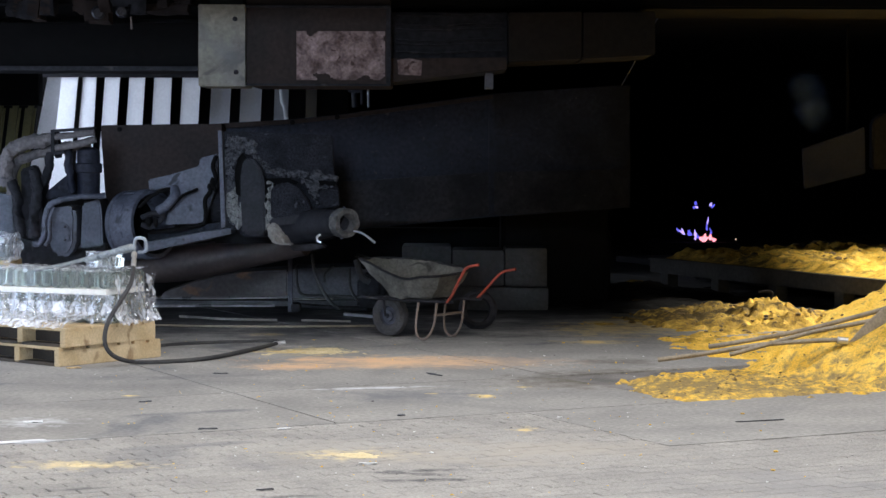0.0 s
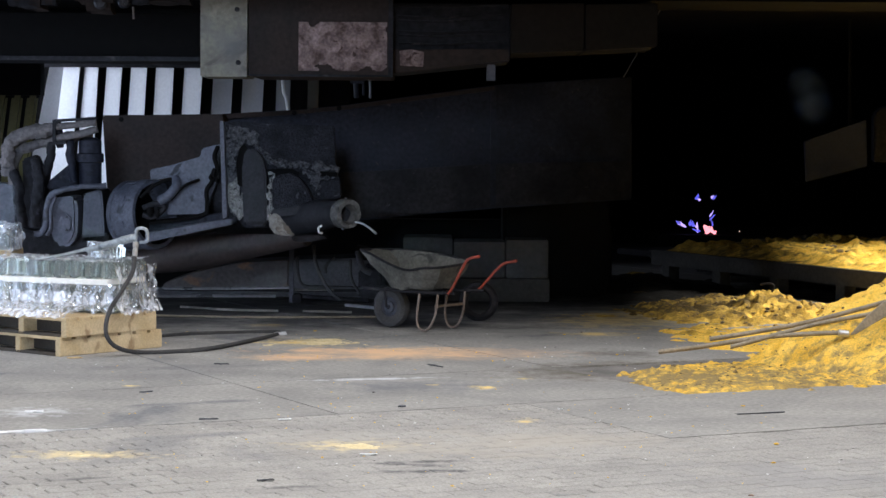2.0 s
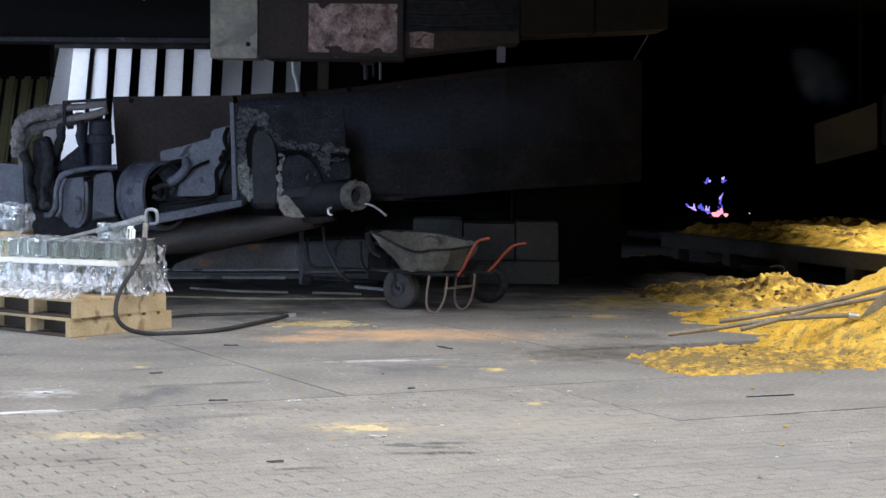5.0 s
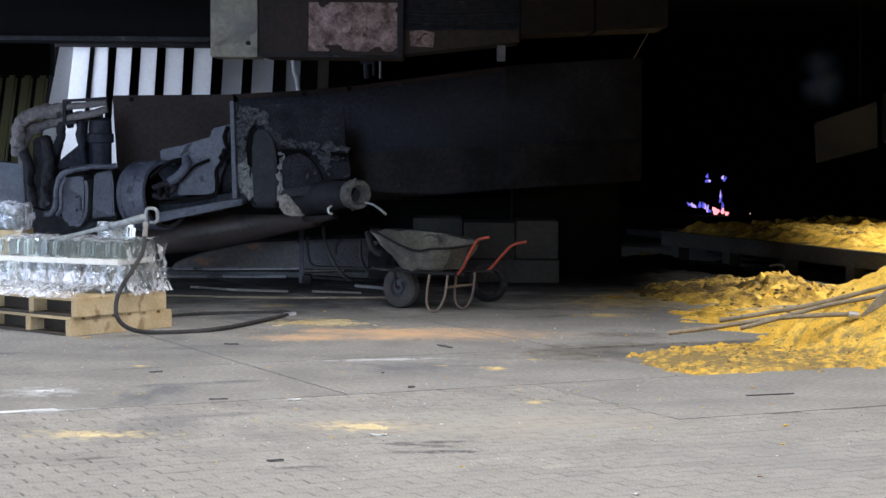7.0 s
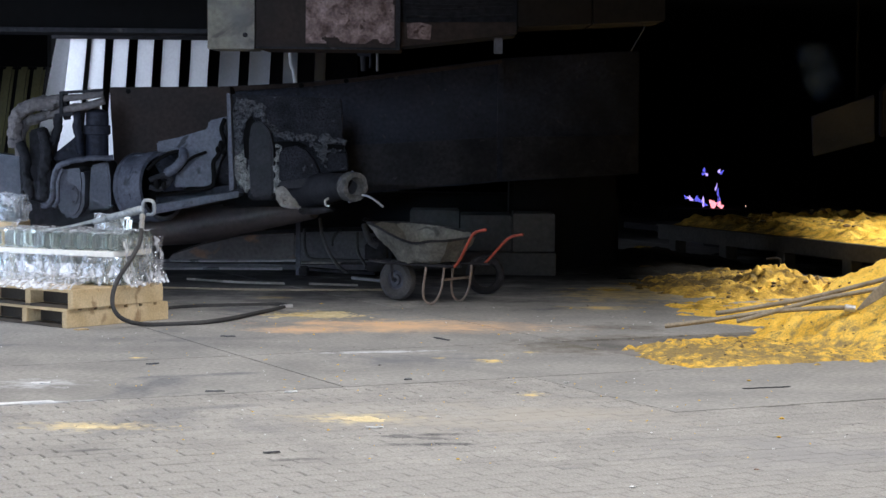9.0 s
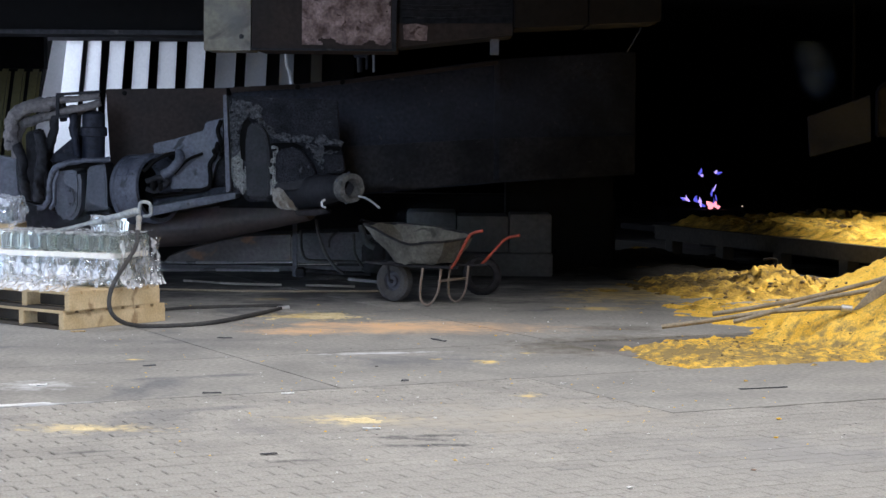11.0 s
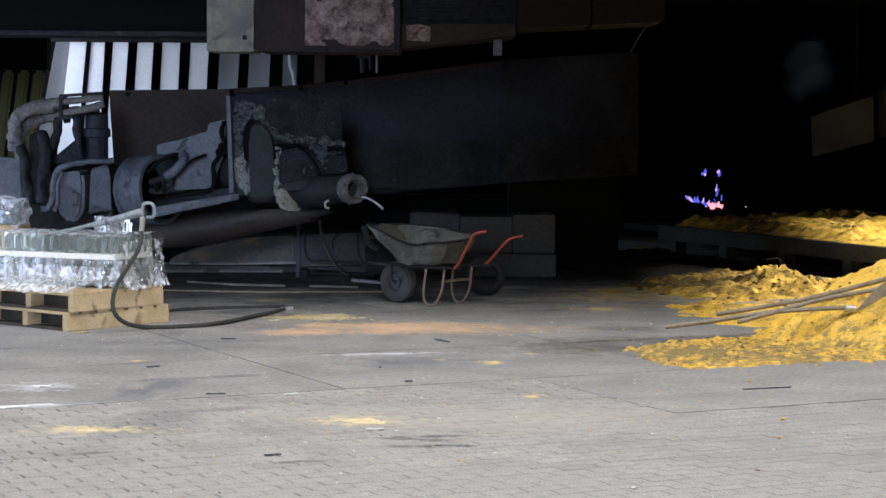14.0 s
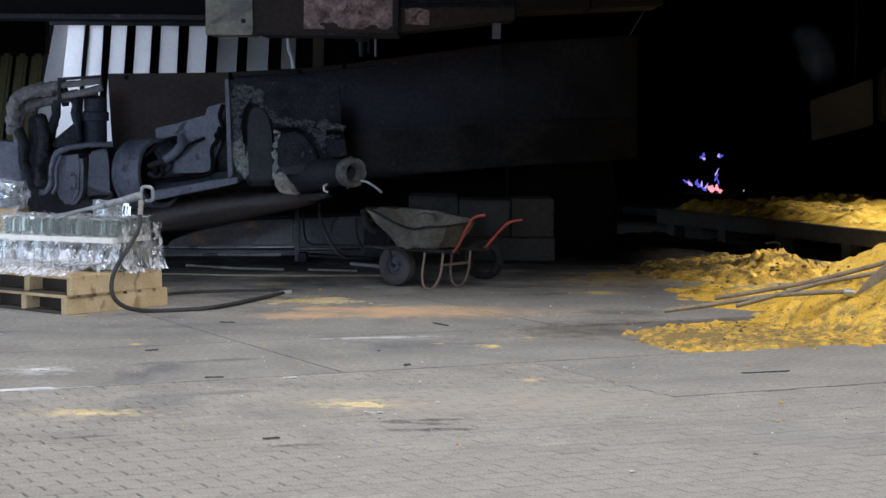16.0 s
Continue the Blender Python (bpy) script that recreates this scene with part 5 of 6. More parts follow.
        tube(bm, smooth_line([m @ Vector(p) for p in ((0.44, y, 0.33), (0.415, y * 1.02, 0.15), (0.43, y * 1.05, 0.05), (0.49, y * 1.05, 0.014), (0.55, y * 1.05, 0.05), (0.60, y * 1.02, 0.15), (0.625, y, 0.33))], 6), 0.0105, 10)
        part("leg", bm, TUBE_STEEL, w, "bent tube leg", smooth=True)
    bm = B()
    tube(bm, [m @ Vector((0.60, -0.2, 0.22)), m @ Vector((0.60, 0.2, 0.22))], 0.012, 8)
    part("cross_brace", bm, TUBE_STEEL, w, smooth=True)
    bm = B()
    tube(bm, [m @ Vector((0, -0.08, R)), m @ Vector((0, 0.08, R))], 0.012, 8)
    part("axle", bm, GREY_STEEL, w, smooth=True)
    return w


wheelbarrow()

# loose wheel behind the barrow
bm = B()
lathe(bm, [(0.11, -0.035), (0.145, -0.045), (0.17, -0.03), (0.178, 0), (0.17, 0.03), (0.145, 0.045), (0.11, 0.035)], Matrix.Translation((0.31, 18.55, 0.172)) @ pose(0, 0, 0, 84, 0, 12), 32, closed=True)
single("loose_wheel", bm, SOOT, "dark loose rubber tyre leaning in the shade", "tyre", smooth=True)


# ---- concrete blocks, pipes and stand under the arm ----
def block(x0, x1, y0, y1, z0, z1, label):
    bm = B()
    box(bm, (x0, y0, z0), (x1, y1, z1))
    bmesh.ops.bevel(bm, geom=bm.edges, offset=0.010, segments=2, affect="EDGES")
    rough_up(bm, 0.006, 9)
    single("concrete_block", bm, BLOCK, label, "concrete block", "blocks under the arm")


block(0.10, 0.61, 20.9, 21.7, 0.23, 0.585, "dark grey concrete block stacked on another")
block(0.62, 1.04, 20.85, 21.7, 0.23, 0.61, "dark grey concrete block stacked on another")
block(-0.42, 0.08, 21.5, 22.2, 0.23, 0.60, "blackened concrete block set back in the shade")
block(-0.50, -0.02, 21.45, 22.25, 0.0, 0.225, "low blackened concrete block on the floor")
block(0.0, 1.05, 20.75, 21.8, 0.0, 0.225, "low dark concrete block on the floor")

hood = thing("rusty_hood", (-1.872, 21.343, 0.000), "low slate-grey curved hood plates with rusty patches", "steel hood")
for outline, mt, look_of in (([(-3.013, -0.050), (-2.884, 0.110), (-2.603, 0.206), (-2.135, 0.317), (-1.603, 0.346), (-1.600, -0.035)], RUSTY, "rust-brown curved plate"), ([(-1.589, -0.035), (-1.591, 0.352), (-0.965, 0.376), (-0.602, 0.374), (-0.587, -0.025)], SLATE, "slate-grey plate")):
    bm = B()
    prism(bm, outline, 21.6, 22.4)
    part("hood_plate", bm, mt, hood, look_of, bevel=0.02)
bm = B()
box(bm, (-2.943, 21.2, -0.01), (-0.662, 21.59, 0.054))
rough_up(bm, 0.015, 4, 4)
part("hood_step", bm, SLATE, hood, "low dusty step", smooth=True)
bm = B()
box(bm, (-4.5, 22.4, 0), (1.8, 22.8, 0.75))
single("plinth", bm, HALL, "blackened concrete plinth behind the machine", "plinth", kind="structure", bevel=0.03)


def rod(pts, r, mt, label):
    bm = B()
    tube(bm, smooth_line(pts, 4), r, 8)
    single("steel_rod", bm, mt, label, "rod", "rods on the floor", smooth=True)


rod([(-2.967, 21.350, 0.062), (-2.225, 21.350, 0.070), (-1.571, 21.350, 0.082)], 0.014, BRIGHT_STEEL, "long bright steel rod lying on the hood's step")
rod([(-1.527, 21.300, 0.063), (-1.122, 21.300, 0.061)], 0.014, PALE_STEEL, "dull steel rod lying on the hood's step")
rod([(-3.064, 21.679, 0.030), (-2.283, 21.962, 0.030), (-1.607, 21.992, 0.030)], 0.016, BRIGHT_STEEL, "long dull steel rod on the floor")
rod([(-2.917, 20.879, 0.020), (-2.295, 20.981, 0.020), (-1.694, 21.006, 0.020)], 0.015, BRIGHT_STEEL, "long dull steel rod on the floor")
rod([(-2.476, 19.622, 0.020), (-2.008, 19.313, 0.020), (-1.528, 19.204, 0.020)], 0.012, PALE_STEEL, "long dull steel rod on the floor")
rod([(-2.596, 18.684, 0.015), (-1.631, 18.564, 0.015), (-0.578, 18.695, 0.015)], 0.010, POLE, "long thin sand-dusted rod on the floor")
rod([(-1.304, 19.273, 0.015), (-0.850, 19.164, 0.015)], 0.011, PALE_STEEL, "dull steel rod on the floor")
rod([(-0.933, 19.827, 0.030), (-0.643, 19.503, 0.030)], 0.016, BRIGHT_STEEL, "short bright steel rod on the floor")
rod([(-1.585, 22.191, 0.040), (-1.085, 21.791, 0.040), (-0.842, 21.637, 0.040)], 0.02, SOOT, "black steel rod on the floor")
rod([(-1.488, 20.824, 0.040), (-1.019, 20.471, 0.040), (-0.737, 20.337, 0.040)], 0.02, SOOT, "black steel rod on the floor")

stand = thing("pipe_stand", (-1.522, 20.754, -0.000), "dark steel post with hoses under the clay gun", "stand")
bm = B()
box(bm, ((-1.519, 20.500, 3.050)[0], 20.45, 0), ((-1.475, 20.500, 3.050)[0], 20.5, (-4.349, 20.500, 0.611)[2]))
part("post", bm, GREY_STEEL, stand, bevel=0.004)
bm = B()
box(bm, ((-1.486, 20.500, 3.050)[0], 20.4, 0), ((-1.398, 20.500, 3.050)[0], 20.6, (-4.353, 20.500, 0.083)[2]))
part("foot", bm, SOOT, stand, bevel=0.01)
for pts, r in (
        ([(-1.230, 19.600, 0.611), (-1.209, 19.600, 0.451), (-1.151, 19.700, 0.285), (-1.066, 19.800, 0.145), (-0.990, 19.900, 0.078)], 0.016),
        ([(-1.428, 20.300, 0.465), (-1.417, 20.300, 0.272), (-1.362, 20.300, 0.179), (-1.175, 20.300, 0.168), (-0.786, 20.200, 0.166)], 0.014),
        ([(-1.060, 20.200, 0.472), (-1.137, 20.200, 0.389), (-1.148, 20.200, 0.307)], 0.012),
        ([(-0.833, 20.000, 0.538), (-0.779, 20.000, 0.375), (-0.698, 20.000, 0.321)], 0.03),
        ([(-0.907, 20.200, 0.445), (-0.896, 20.200, 0.253), (-0.819, 20.200, 0.116)], 0.014)):
    bm = B()
    tube(bm, smooth_line(pts, 6), r, 10)
    part("hose", bm, RUBBER, stand, smooth=True)
bm = B()
prism(bm, [(-0.830, 0.335), (-0.830, 0.061), (-0.611, 0.062), (-0.612, 0.363), (-0.732, 0.396)], 20.2, 20.6)
part("valve_box", bm, SOOT, stand, bevel=0.02)
bm = B()
prism(bm, [(-0.855, 0.592), (-0.844, 0.456), (-0.725, 0.440), (-0.698, 0.549)], 20.0, 20.3)
part("valve_box", bm, HALL, stand, bevel=0.02)

# ---- bracket and pipes behind the duct ----
hang = thing("pipe_hanger", (-0.879, 22.500, 2.288), "grey pipe hanger with a bright white pipe", "pipe hanger")
for pts, r, mt in (([(-0.806, 22.500, 2.046), (-0.806, 22.500, 2.167), (-0.818, 22.500, 2.349), (-0.819, 22.500, 3.073)], 0.014, WHITE_SCRAP), ([(-0.956, 22.600, 2.048), (-0.968, 22.600, 2.230), (-0.919, 22.600, 2.352), (-0.920, 22.600, 3.079)], 0.03, GREY_STEEL), ([(-0.883, 22.600, 2.078), (-0.883, 22.600, 2.291), (-0.884, 22.600, 3.080)], 0.016, GREY_STEEL)):
    bm = B()
    tube(bm, pts, r, 10)
    part("pipe", bm, mt, hang, smooth=True)
bm = B()
box(bm, ((-1.021, 22.400, 3.186)[0], 22.4, (-4.740, 22.400, 2.200)[2]), ((-0.876, 22.400, 3.186)[0], 22.5, (-4.740, 22.400, 2.273)[2]))
part("clamp", bm, GREY_STEEL, hang, bevel=0.01)
bm = B()
tube(bm, smooth_line([(-1.798, 24.000, 1.931), (-1.818, 24.000, 2.073), (-1.856, 24.000, 2.234), (-1.856, 24.000, 3.104)], 4), 0.024, 10)
single("white_pipe", bm, WHITE_SCRAP, "thin bright white pipe in front of the slats", "pipe", smooth=True)

# ---- gear under the crane beam ----
OILY = surface("oily_steel", (0.02, 0.021, 0.026), (0.05, 0.05, 0.058), 0.25, 0.5, 6, 40, 0.3, 0.4)
crane = thing("crane_gear", (-2.981, 18.000, 2.771), "greasy crane trolley gear hanging from the deck", "crane gear")
for x0, x1, y0, y1 in (((-3.561, 18.000, 2.866)[0], (-3.455, 18.000, 2.866)[0], (-3.805, 18.000, 2.701)[2], (-3.804, 18.000, 2.836)[2]), ((-3.184, 18.000, 2.867)[0], (-3.067, 18.000, 2.867)[0], (-3.804, 18.000, 2.778)[2], (-3.803, 18.000, 2.962)[2]), ((-3.087, 18.000, 2.867)[0], (-2.883, 18.000, 2.868)[0], (-3.805, 18.000, 2.682)[2], (-3.804, 18.000, 2.865)[2]), ((-2.593, 18.000, 2.869)[0], (-2.205, 18.000, 2.870)[0], (-3.804, 18.000, 2.759)[2], (-3.804, 18.000, 2.827)[2])):
    bm = B()
    box(bm, (x0, 18.0, y0), (x1, 18.3, y1))
    rough_up(bm, 0.03, 6, 3)
    part("bracket", bm, BROWN_STEEL, crane, smooth=True)
for p in ((-2.953, 17.980, 2.760), (-2.750, 17.980, 2.771)):
    bm = B()
    lathe(bm, [(0.055, 0), (0.06, 0.03), (0.04, 0.05), (0.02, 0.05)], axis(p, (p[0], 10, p[2] - 1)), 18)
    part("roller", bm, OILY, crane, "worn steel roller", smooth=True)
rk = random.Random(31)
for k in range(16):
    x, z, w = rk.uniform(-3.7, -2.2), rk.uniform(2.74, 2.9), rk.uniform(0.02, 0.09)
    bm = B()
    box(bm, (x - w, 17.9, z - rk.uniform(0.015, 0.05)), (x + w, 18.05, z + 0.1))
    rough_up(bm, 0.03, 9, 3)
    part("bracket", bm, BROWN_STEEL if k % 2 else SOOT, crane, smooth=True)
bm = B()
tube(bm, [(-2.681, 18.000, 2.724), (-2.676, 18.000, 2.618)], 0.009, 8)
part("pin", bm, TUBE_STEEL, crane, smooth=True)
bm = B()
box(bm, (-6.5, 18.0, (-3.804, 18.000, 2.836)[2]), ((-2.133, 18.000, 2.870)[0], 18.4, 3.05))
part("carriage", bm, HALL, crane, bevel=0.02)

# ---- plates hanging by the taphole ----
hp = thing("hanging_plate", (4.481, 24.000, 1.511), "dark blue-grey steel plate hanging beside the runner", "steel plate")
bm = B()
prism(bm, [(4.117, 1.613), (4.148, 1.153), (4.846, 1.337), (4.826, 1.867)], 24, 24.06)
part("plate", bm, surface("blue_grey_plate", (0.006, 0.014, 0.06), (0.009, 0.018, 0.07), 0.7, 0, 2, 30, 0.3, 0.3), hp, bevel=0.008)
bm = B()
prism(bm, [(4.978, 1.936), (4.985, 1.380), (5.352, 1.381), (5.344, 2.003), (5.081, 2.035)], 24.3, 24.5)
part("bracket", bm, SOOT_BLUE, hp, bevel=0.02)
bm = B()
tube(bm, [(4.672, 24.200, 1.771), (4.655, 24.200, 3.137)], 0.02, 8)
part("hanger", bm, HALL, hp)
bm = B()
tube(bm, [(2.351, 23.000, 3.054), (2.076, 23.000, 2.523), (1.880, 23.000, 2.176)], 0.007, 8)
single("thin_rod", bm, GREY_STEEL, "thin dark rod hanging under the deck", "rod", smooth=True)

# ---- dark spoil beside the runner ----
def spoil_height(x, y):
    p = Vector((x, y, 4))
    d = math.hypot((x - 2.1) / 1.0, (y - 22.6) / 1.9)
    return 0.13 * (1 - d) + 0.06 * noise.noise(p * 2) + 0.05 * noise.noise(p * 5) + 0.02 * noise.noise(p * 15)


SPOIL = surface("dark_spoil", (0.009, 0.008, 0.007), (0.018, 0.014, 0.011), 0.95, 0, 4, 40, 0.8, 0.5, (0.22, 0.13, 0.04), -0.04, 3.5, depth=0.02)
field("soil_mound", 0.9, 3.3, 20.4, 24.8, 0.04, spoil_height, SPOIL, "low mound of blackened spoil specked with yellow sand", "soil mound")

# ---- litter on the floor ----
rg = random.Random(11)


def chip(name, x, y, lx, ly, turn, mt, label, lift=0.006):
    bm = B()
    box(bm, (-lx, -ly, 0), (lx, ly, lift))
    bmesh.ops.subdivide_edges(bm, edges=bm.edges, cuts=3, use_grid_fill=True)
    for v in bm.verts:
        v.co += Vector((lx * 0.3 * noise.noise(v.co * 40 + Vector((x, y, 0)) * 9), ly * 1.3 * noise.noise(v.co * 35 + Vector((y, x, 3)) * 7), 0.004 * abs(noise.noise(v.co * 60))))
    bm.transform(pose(x, y, 0.001, 0, 0, turn))
    single(name, bm, mt, label, "litter", "litter on the floor")


for (x, y), lx, ly, turn, mt, label in (
        ((-0.375, 10.549), 0.045, 0.015, 5, WHITE_SCRAP, "scrap of white plastic on the pavers"),
        ((-2.382, 12.126), 0.05, 0.03, 10, WHITE_SCRAP, "scrap of white film on the floor"),
        ((-2.36, 11.29), 0.20, 0.016, 24, WHITE_SCRAP, "strip of white film along the slab edge"),
        ((-0.903, 11.865), 0.04, 0.012, 12, WHITE_SCRAP, "small white scrap on the floor"),
        ((0.701, 12.406), 0.014, 0.014, 5, WHITE_SCRAP, "white pebble on the floor"),
        ((-0.053, 14.756), 0.10, 0.012, -62, SLATE, "dark flat scrap of steel on the floor"),
        ((-1.871, 13.119), 0.045, 0.012, 35, SLATE, "dark scrap on the floor"),
        ((-1.337, 11.855), 0.05, 0.008, 12, SLATE, "dark scrap on the floor"),
        ((-1.578, 14.786), 0.05, 0.015, 0, SLATE, "dark scrap on the floor"),
        ((-0.248, 12.488), 0.022, 0.02, 0, SLATE, "dark lump on the floor"),
        ((1.874, 12.279), 0.17, 0.006, 20, SLATE, "dark flat bar lying on the concrete"),
        ((-2.683, 15.136), 0.05, 0.03, 20, WOOD, "splinter of wood by the pallet"),
        ((-0.828, 9.731), 0.04, 0.006, 20, SLATE, "dark scrap on the pavers"),
        ((0.795, 8.914), 0.012, 0.012, 20, WHITE_SCRAP, "white pebble on the pavers")):
    chip("floor_scrap", x, y, lx, ly, turn, mt, label)

# grit and small crumbs, too many to count
for mt, n, label in ((RUSTY, 90, "dark grit scattered over the floor"), (SAND, 240, "yellow sand crumbs scattered over the floor"), (WHITE_SCRAP, 150, "pale chips scattered over the floor")):
    bm = B()
    for k in range(n):
        y = rg.uniform(8.6, 17.5)
        x = rg.uniform(-0.24, 0.24) * y
        if mt is SAND:
            y = rg.uniform(9.5, 17.5)
            x = rg.uniform(-0.17, 0.18) * y
        s = rg.uniform(0.0015, 0.0042) * (1.9 if rg.random() < 0.08 else 1)
        bmesh.ops.create_icosphere(bm, subdivisions=1, radius=s, matrix=Matrix.Translation((x, y, s * 0.5)) @ Matrix.Diagonal((rg.uniform(1, 2.4), rg.uniform(1, 1.6), 0.7, 1)))
    single("floor_grit", bm, mt, label, "grit", kind="stuff")

# clods on the heap
bm = B()
for k in range(900):
    x, y = rg.uniform(1.3, 3.6), rg.uniform(13.3, 19.9)
    h = heap_height(x, y)
    if h > 0.005:
        s = rg.uniform(0.004, 0.010) * (2.0 if y > 18 or rg.random() < 0.06 else 1)
        bmesh.ops.create_icosphere(bm, subdivisions=1, radius=s, matrix=Matrix.Translation((x, y, h)) @ Matrix.Diagonal((1.4, 1, 0.8, 1)))
for v in bm.verts:
    v.co += 0.006 * noise.noise_vector(v.co * 70)
# and on the runner's cover clods
for k in range(260):
    u, v = rg.uniform(-0.4, RL), 0.1 + 2.7 * rg.random() ** 0.5
    s = rg.uniform(0.01, 0.035)
    q = RM @ Vector((u, v, cover_height(u, v) + s * 0.2))
    bmesh.ops.create_icosphere(bm, subdivisions=1, radius=s, matrix=Matrix.Translation(q) @ Matrix.Diagonal((1.5, 1.1, 0.7, 1)))
single("sand_clods", bm, surface("dark_clod", (0.10, 0.075, 0.045), (0.28, 0.19, 0.08), 0.95, 0, 8, 40, 0.5, 0.3), "dark clods lying on the yellow sand", "clods", kind="stuff")

# ---- gas flame at the taphole, and a wisp of smoke above the runner ----
PINK, BLUE, VIOLET = glow("pink_flame", (1.0, 0.30, 0.36), 1.9), glow("blue_flame", (0.13, 0.13, 0.9), 1.0), glow("violet_flame", (0.50, 0.36, 1.0), 1.5)
FLAME = (3.390, 27.600, 0.388)
bm = B()
box(bm, (FLAME[0] - 0.6, 27.3, 0), (FLAME[0] + 0.5, 28.4, FLAME[2] - 0.004))
single("taphole_lip", bm, HALL, "blackened stone lip under the taphole", "furnace lip", kind="structure", bevel=0.03)
flame = thing("gas_flame", FLAME, "small blue and pink gas flame burning at the taphole", "flame")


def tongue(name, h, r, material):
    bm = B()
    lathe(bm, [(0.002, 0), (r * 0.5, h * 0.12), (r * 0.65, h * 0.3), (r * 0.4, h * 0.62), (r * 0.25, h * 0.85), (0.001, h)], Matrix.Identity(4), 10)
    for v in bm.verts:
        v.co.x += 0.25 * h * noise.noise(v.co * 9 + Vector((h * 50, r * 90, 0)))
    ob = new(name, finish(name, bm, material, smooth=True))
    ob.parent = flame
    return ob


# rest place over the flame's base and lean in degrees
TONGUES = []
rf = random.Random(5)
for k in range(5):
    TONGUES.append((tongue("ember", rf.uniform(0.06, 0.12), rf.uniform(0.045, 0.06), PINK), 0.05 + 0.03 * k, rf.uniform(0.0, 0.03), rf.uniform(-70, 70)))
for k in range(8):
    f = k / 7
    TONGUES.append((tongue("flame_tongue", rf.uniform(0.07, 0.14), rf.uniform(0.02, 0.032), (BLUE, VIOLET, VIOLET, BLUE)[k % 4]), 0.0 - 0.27 * f, 0.03 + 0.09 * f + rf.uniform(-0.02, 0.02), rf.uniform(-75, 20)))
for k in range(4):
    TONGUES.append((tongue("flame_tongue", rf.uniform(0.06, 0.12), 0.018, BLUE if k < 3 else VIOLET), 0.16 + rf.uniform(-0.04, 0.02), 0.04 + 0.06 * k, rf.uniform(-20, 20)))
for k, (x, z) in enumerate(((-0.06, 0.48), (-0.02, 0.44), (-0.09, 0.45), (0.13, 0.47), (0.15, 0.45))):
    TONGUES.append((tongue("flame_tip", rf.uniform(0.05, 0.08), 0.03, VIOLET if k % 2 else BLUE), x, z, rf.uniform(-60, 60)))
TONGUES.append((tongue("spark", 0.022, 0.014, glow("spark", (1.0, 0.75, 0.62), 0.8)), 0.50, 0.02, 0))

SMOKE = bpy.data.materials.new("thin_smoke")
SMOKE.use_nodes = True
sn, sl = SMOKE.node_tree.nodes, SMOKE.node_tree.links
sb = sn["Principled BSDF"]
sb.inputs["Base Color"].default_value = (0.16, 0.26, 0.55, 1)
sb.inputs["Roughness"].default_value = 1.0
sb.inputs["Specular IOR Level"].default_value = 0.0
stc, sno, sra, sgr, smul, smap = sn.new("ShaderNodeTexCoord"), sn.new("ShaderNodeTexNoise"), sn.new("ShaderNodeMapRange"), sn.new("ShaderNodeTexGradient"), sn.new("ShaderNodeMath"), sn.new("ShaderNodeMapping")
sno.inputs["Scale"].default_value, sno.inputs["Detail"].default_value = 3.5, 3
sl.new(stc.outputs["Object"], sno.inputs["Vector"])
sra.inputs["From Min"].default_value, sra.inputs["From Max"].default_value = 0.35, 0.75
sra.inputs["To Max"].default_value = 0.75
sl.new(sno.outputs["Fac"], sra.inputs["Value"])
sgr.gradient_type = "SPHERICAL"
smap.inputs["Scale"].default_value = (4.2, 4.2, 2.5)
sl.new(stc.outputs["Object"], smap.inputs["Vector"])
sl.new(smap.outputs["Vector"], sgr.inputs["Vector"])
smul.operation = "MULTIPLY"
sl.new(sgr.outputs["Fac"], smul.inputs[0])
sl.new(sra.outputs["Result"], smul.inputs[1])
sl.new(smul.outputs[0], sb.inputs["Alpha"])
smoke = thing("smoke_wisp", (4.282, 24.800, 2.108), "thin bluish wisp of smoke above the runner", "smoke")
PUFFS = []
for k in range(3):
    bm = B()
    bmesh.ops.create_grid(bm, x_segments=16, y_segments=16, size=0.5, matrix=Matrix.Rotation(radians(90), 4, "X"))
    for v in bm.verts:
        v.co.y += 0.05 * noise.noise(v.co * 5 + Vector((k * 5, 0, 0)))
    ob = new("puff", finish("puff", bm, SMOKE, smooth=True))
    ob.parent = smoke
    PUFFS.append(ob)


# ---- pavers, in staggered rows along the slab edge ----
PL, PW = 0.205, 0.102


def paver_mesh(bm, m):
    lo, b = -0.02, 0.0045
    hx, hy = PL / 2 - 0.0035, PW / 2 - 0.003
    a = [bm.verts.new(m @ Vector((sx * hx, sy * hy, lo))) for sx, sy in ((-1, -1), (1, -1), (1, 1), (-1, 1))]
    c = [bm.verts.new(m @ Vector((sx * hx, sy * hy, -b))) for sx, sy in ((-1, -1), (1, -1), (1, 1), (-1, 1))]
    d = [bm.verts.new(m @ Vector((sx * (hx - b), sy * (hy - b), 0))) for sx, sy in ((-1, -1), (1, -1), (1, 1), (-1, 1))]
    bm.faces.new(d)
    for p, q in ((a, c), (c, d)):
        for k in range(4):
            bm.faces.new((p[k], p[(k + 1) % 4], q[(k + 1) % 4], q[k]))


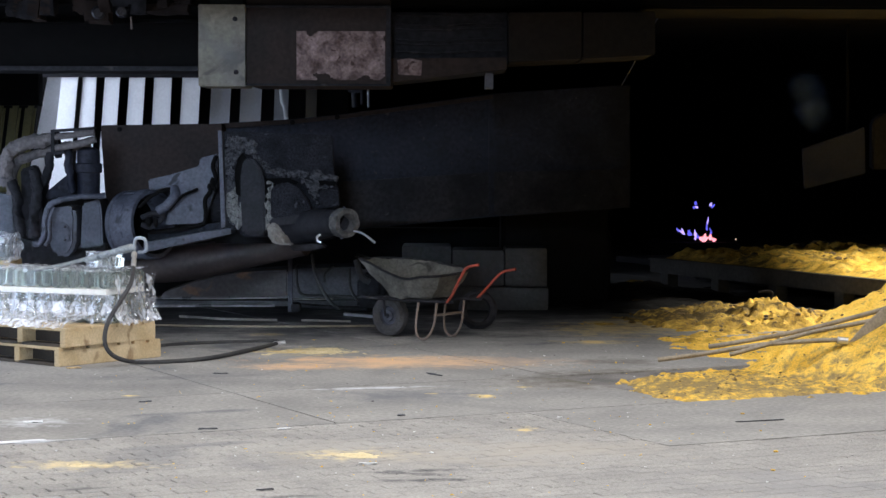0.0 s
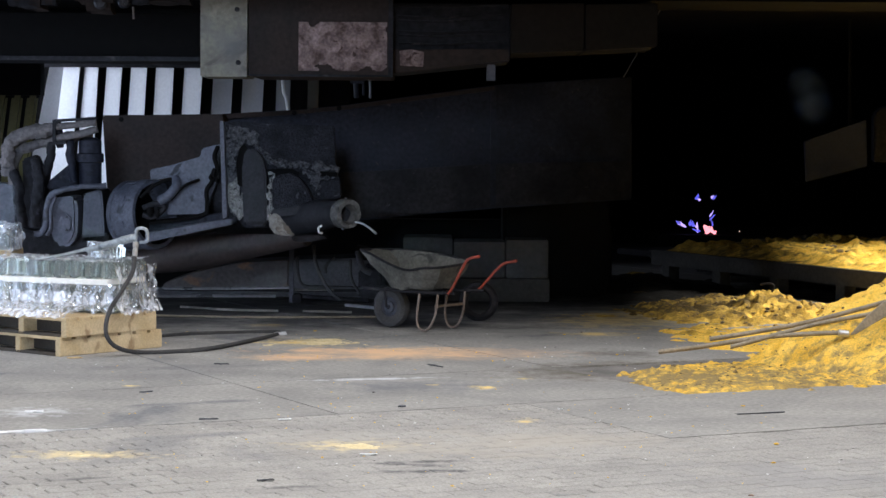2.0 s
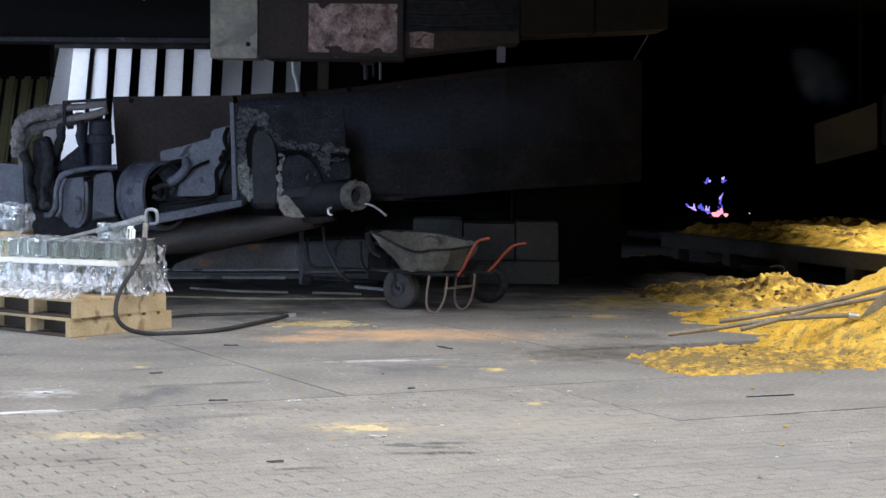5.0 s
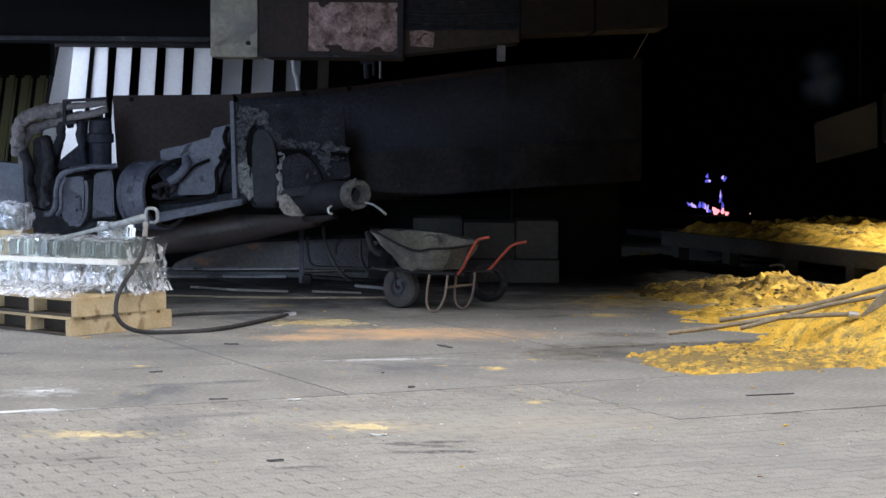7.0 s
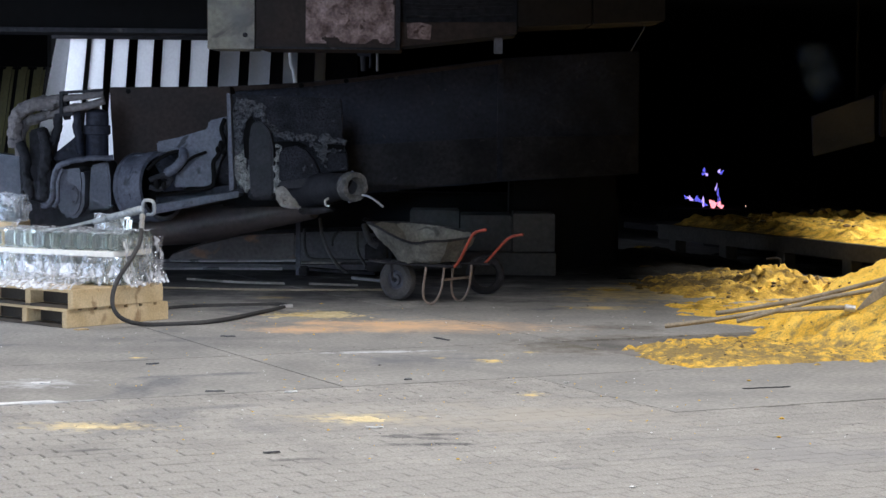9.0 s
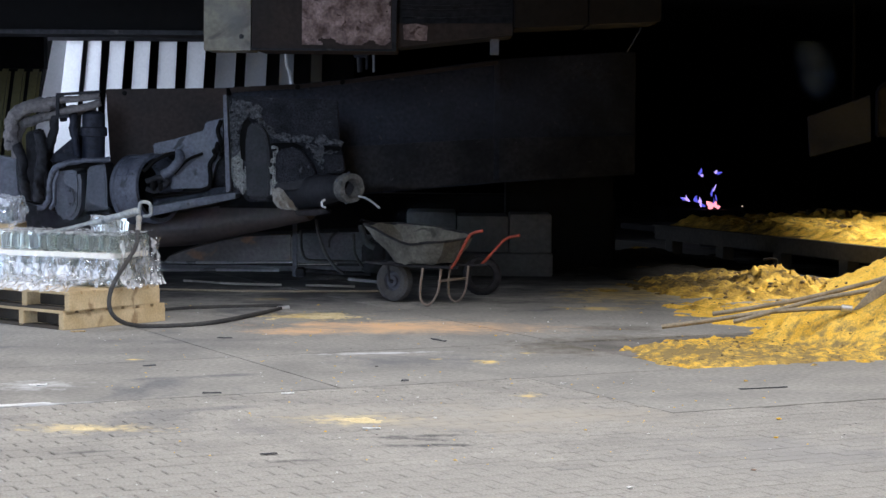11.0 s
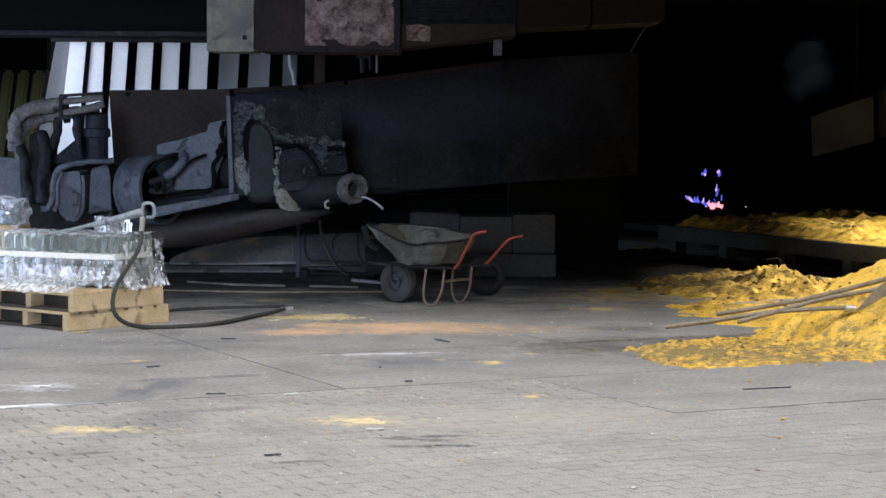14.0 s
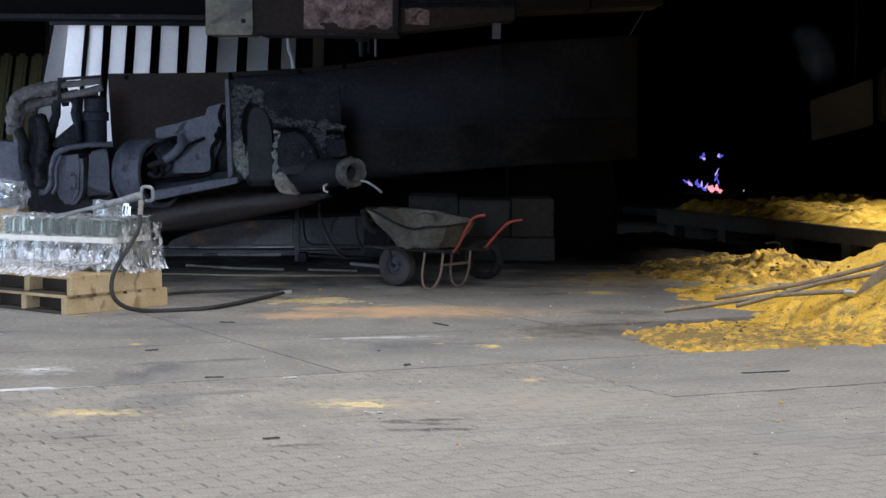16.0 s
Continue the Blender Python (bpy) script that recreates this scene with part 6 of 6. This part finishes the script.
# dust swept into the joints, in places up to the pavers' tops
bm = B()
fill = []
for j in range(76):
    row = []
    for i in range(61):
        x, y = -3.4 + i * 0.112, 4.5 + j * 0.112
        q = Vector((x, y, 2.0))
        worn = max(0.0, min(1.0, (x + 1.9 - 0.25 * (10.0 - y)) / 1.2))
        z = -0.0075 + 0.006 * worn + 0.0045 * noise.noise(q * 0.9) + 0.003 * noise.noise(q * 3.1)
        row.append(bm.verts.new((x, y, min(z, -0.0034))))
    fill.append(row)
for j in range(75):
    for i in range(60):
        if (LAY.inverted() @ fill[j + 1][i].co).y < -0.02 and (LAY.inverted() @ fill[j + 1][i + 1].co).y < -0.02 and fill[j][i].co.y < 11.4:
            bm.faces.new((fill[j][i], fill[j][i + 1], fill[j + 1][i + 1], fill[j + 1][i]))
single("joint_dust", bm, surface("joint_dust", (0.25, 0.242, 0.23), (0.34, 0.328, 0.308), 0.95, 0, 2.5, 80, 0.4, 0.3), "grey dust filling the joints of the pavers", "dust", kind="stuff", smooth=True)

bm = B()
paver_mesh(bm, Matrix.Identity(4))
PAVER_MESH = finish("paver", bm, PAVER)
rest = B()
rp = random.Random(21)
spots = []
for r in range(128):
    v = -PW * (r + 0.5) - 0.006
    for c in range(-40, 36):
        u = PL * (c + 0.5 * (r % 2) + 0.12 * noise.noise(Vector((r * 0.7, 0, 0))))
        keep = 1.0
        if v > V2 - PW / 2 - 0.004:
            keep = min(1.0, (U2 - u) / PL + 0.5)
            if keep < 0.15:
                continue
            u -= (1 - keep) * PL / 2
        w = LAY @ Vector((u, v, 0))
        if 0.5 < w.y and abs(w.x) < max(0.225 * w.y + 0.4, 3.0):
            spots.append((w.y, u, v, keep))
spots.sort()
made = 0
for w_y, u, v, keep in spots:
    m = LAY @ Matrix.Translation((u, v, rp.uniform(-0.0022, 0.0012))) @ pose(0, 0, 0, rp.uniform(-0.7, 0.7), rp.uniform(-0.45, 0.45), rp.uniform(-0.6, 0.6))
    if keep < 1:
        m = m @ Matrix.Diagonal((keep, 1, 1, 1))
    if keep == 1 and 8.4 < w_y < 9.9 and made < 300:
        made += 1
        ob = new("paver", PAVER_MESH)
        ob.parent = floor
        ob.matrix_basis = m
    else:
        paver_mesh(rest, m)
part("paver_field", rest, PAVER, floor)["kind"] = "stuff"


def motions():
    for k, (ob, x, z, lean) in enumerate(TONGUES):
        rows = []
        for i in range(129):
            t = i * 0.125
            q = Vector((t * 4.1, k * 3.7, 1.0))
            a, b, c = noise.noise(q), noise.noise(q + Vector((0, 0, 9))), noise.noise(q + Vector((0, 5, 20)))
            far = 0.035
            rows.append((t, pose(x + far * a, 0.02 * c, z + far * 0.8 * b, 0, lean + 40 * c, 0)))
        walk(ob, rows)
    for k, ob in enumerate(PUFFS):
        rows = []
        for i in range(17):
            q = Vector((i * 0.55, k * 4.1, 7.0))
            rows.append((i, pose(0.05 + 0.32 * noise.noise(q), 0.12 * k, 0.05 + 0.22 * noise.noise(q + Vector((0, 0, 9))), 0, -25 + 25 * noise.noise(q + Vector((0, 6, 9))), 0)))
        walk(ob, rows)


motions()
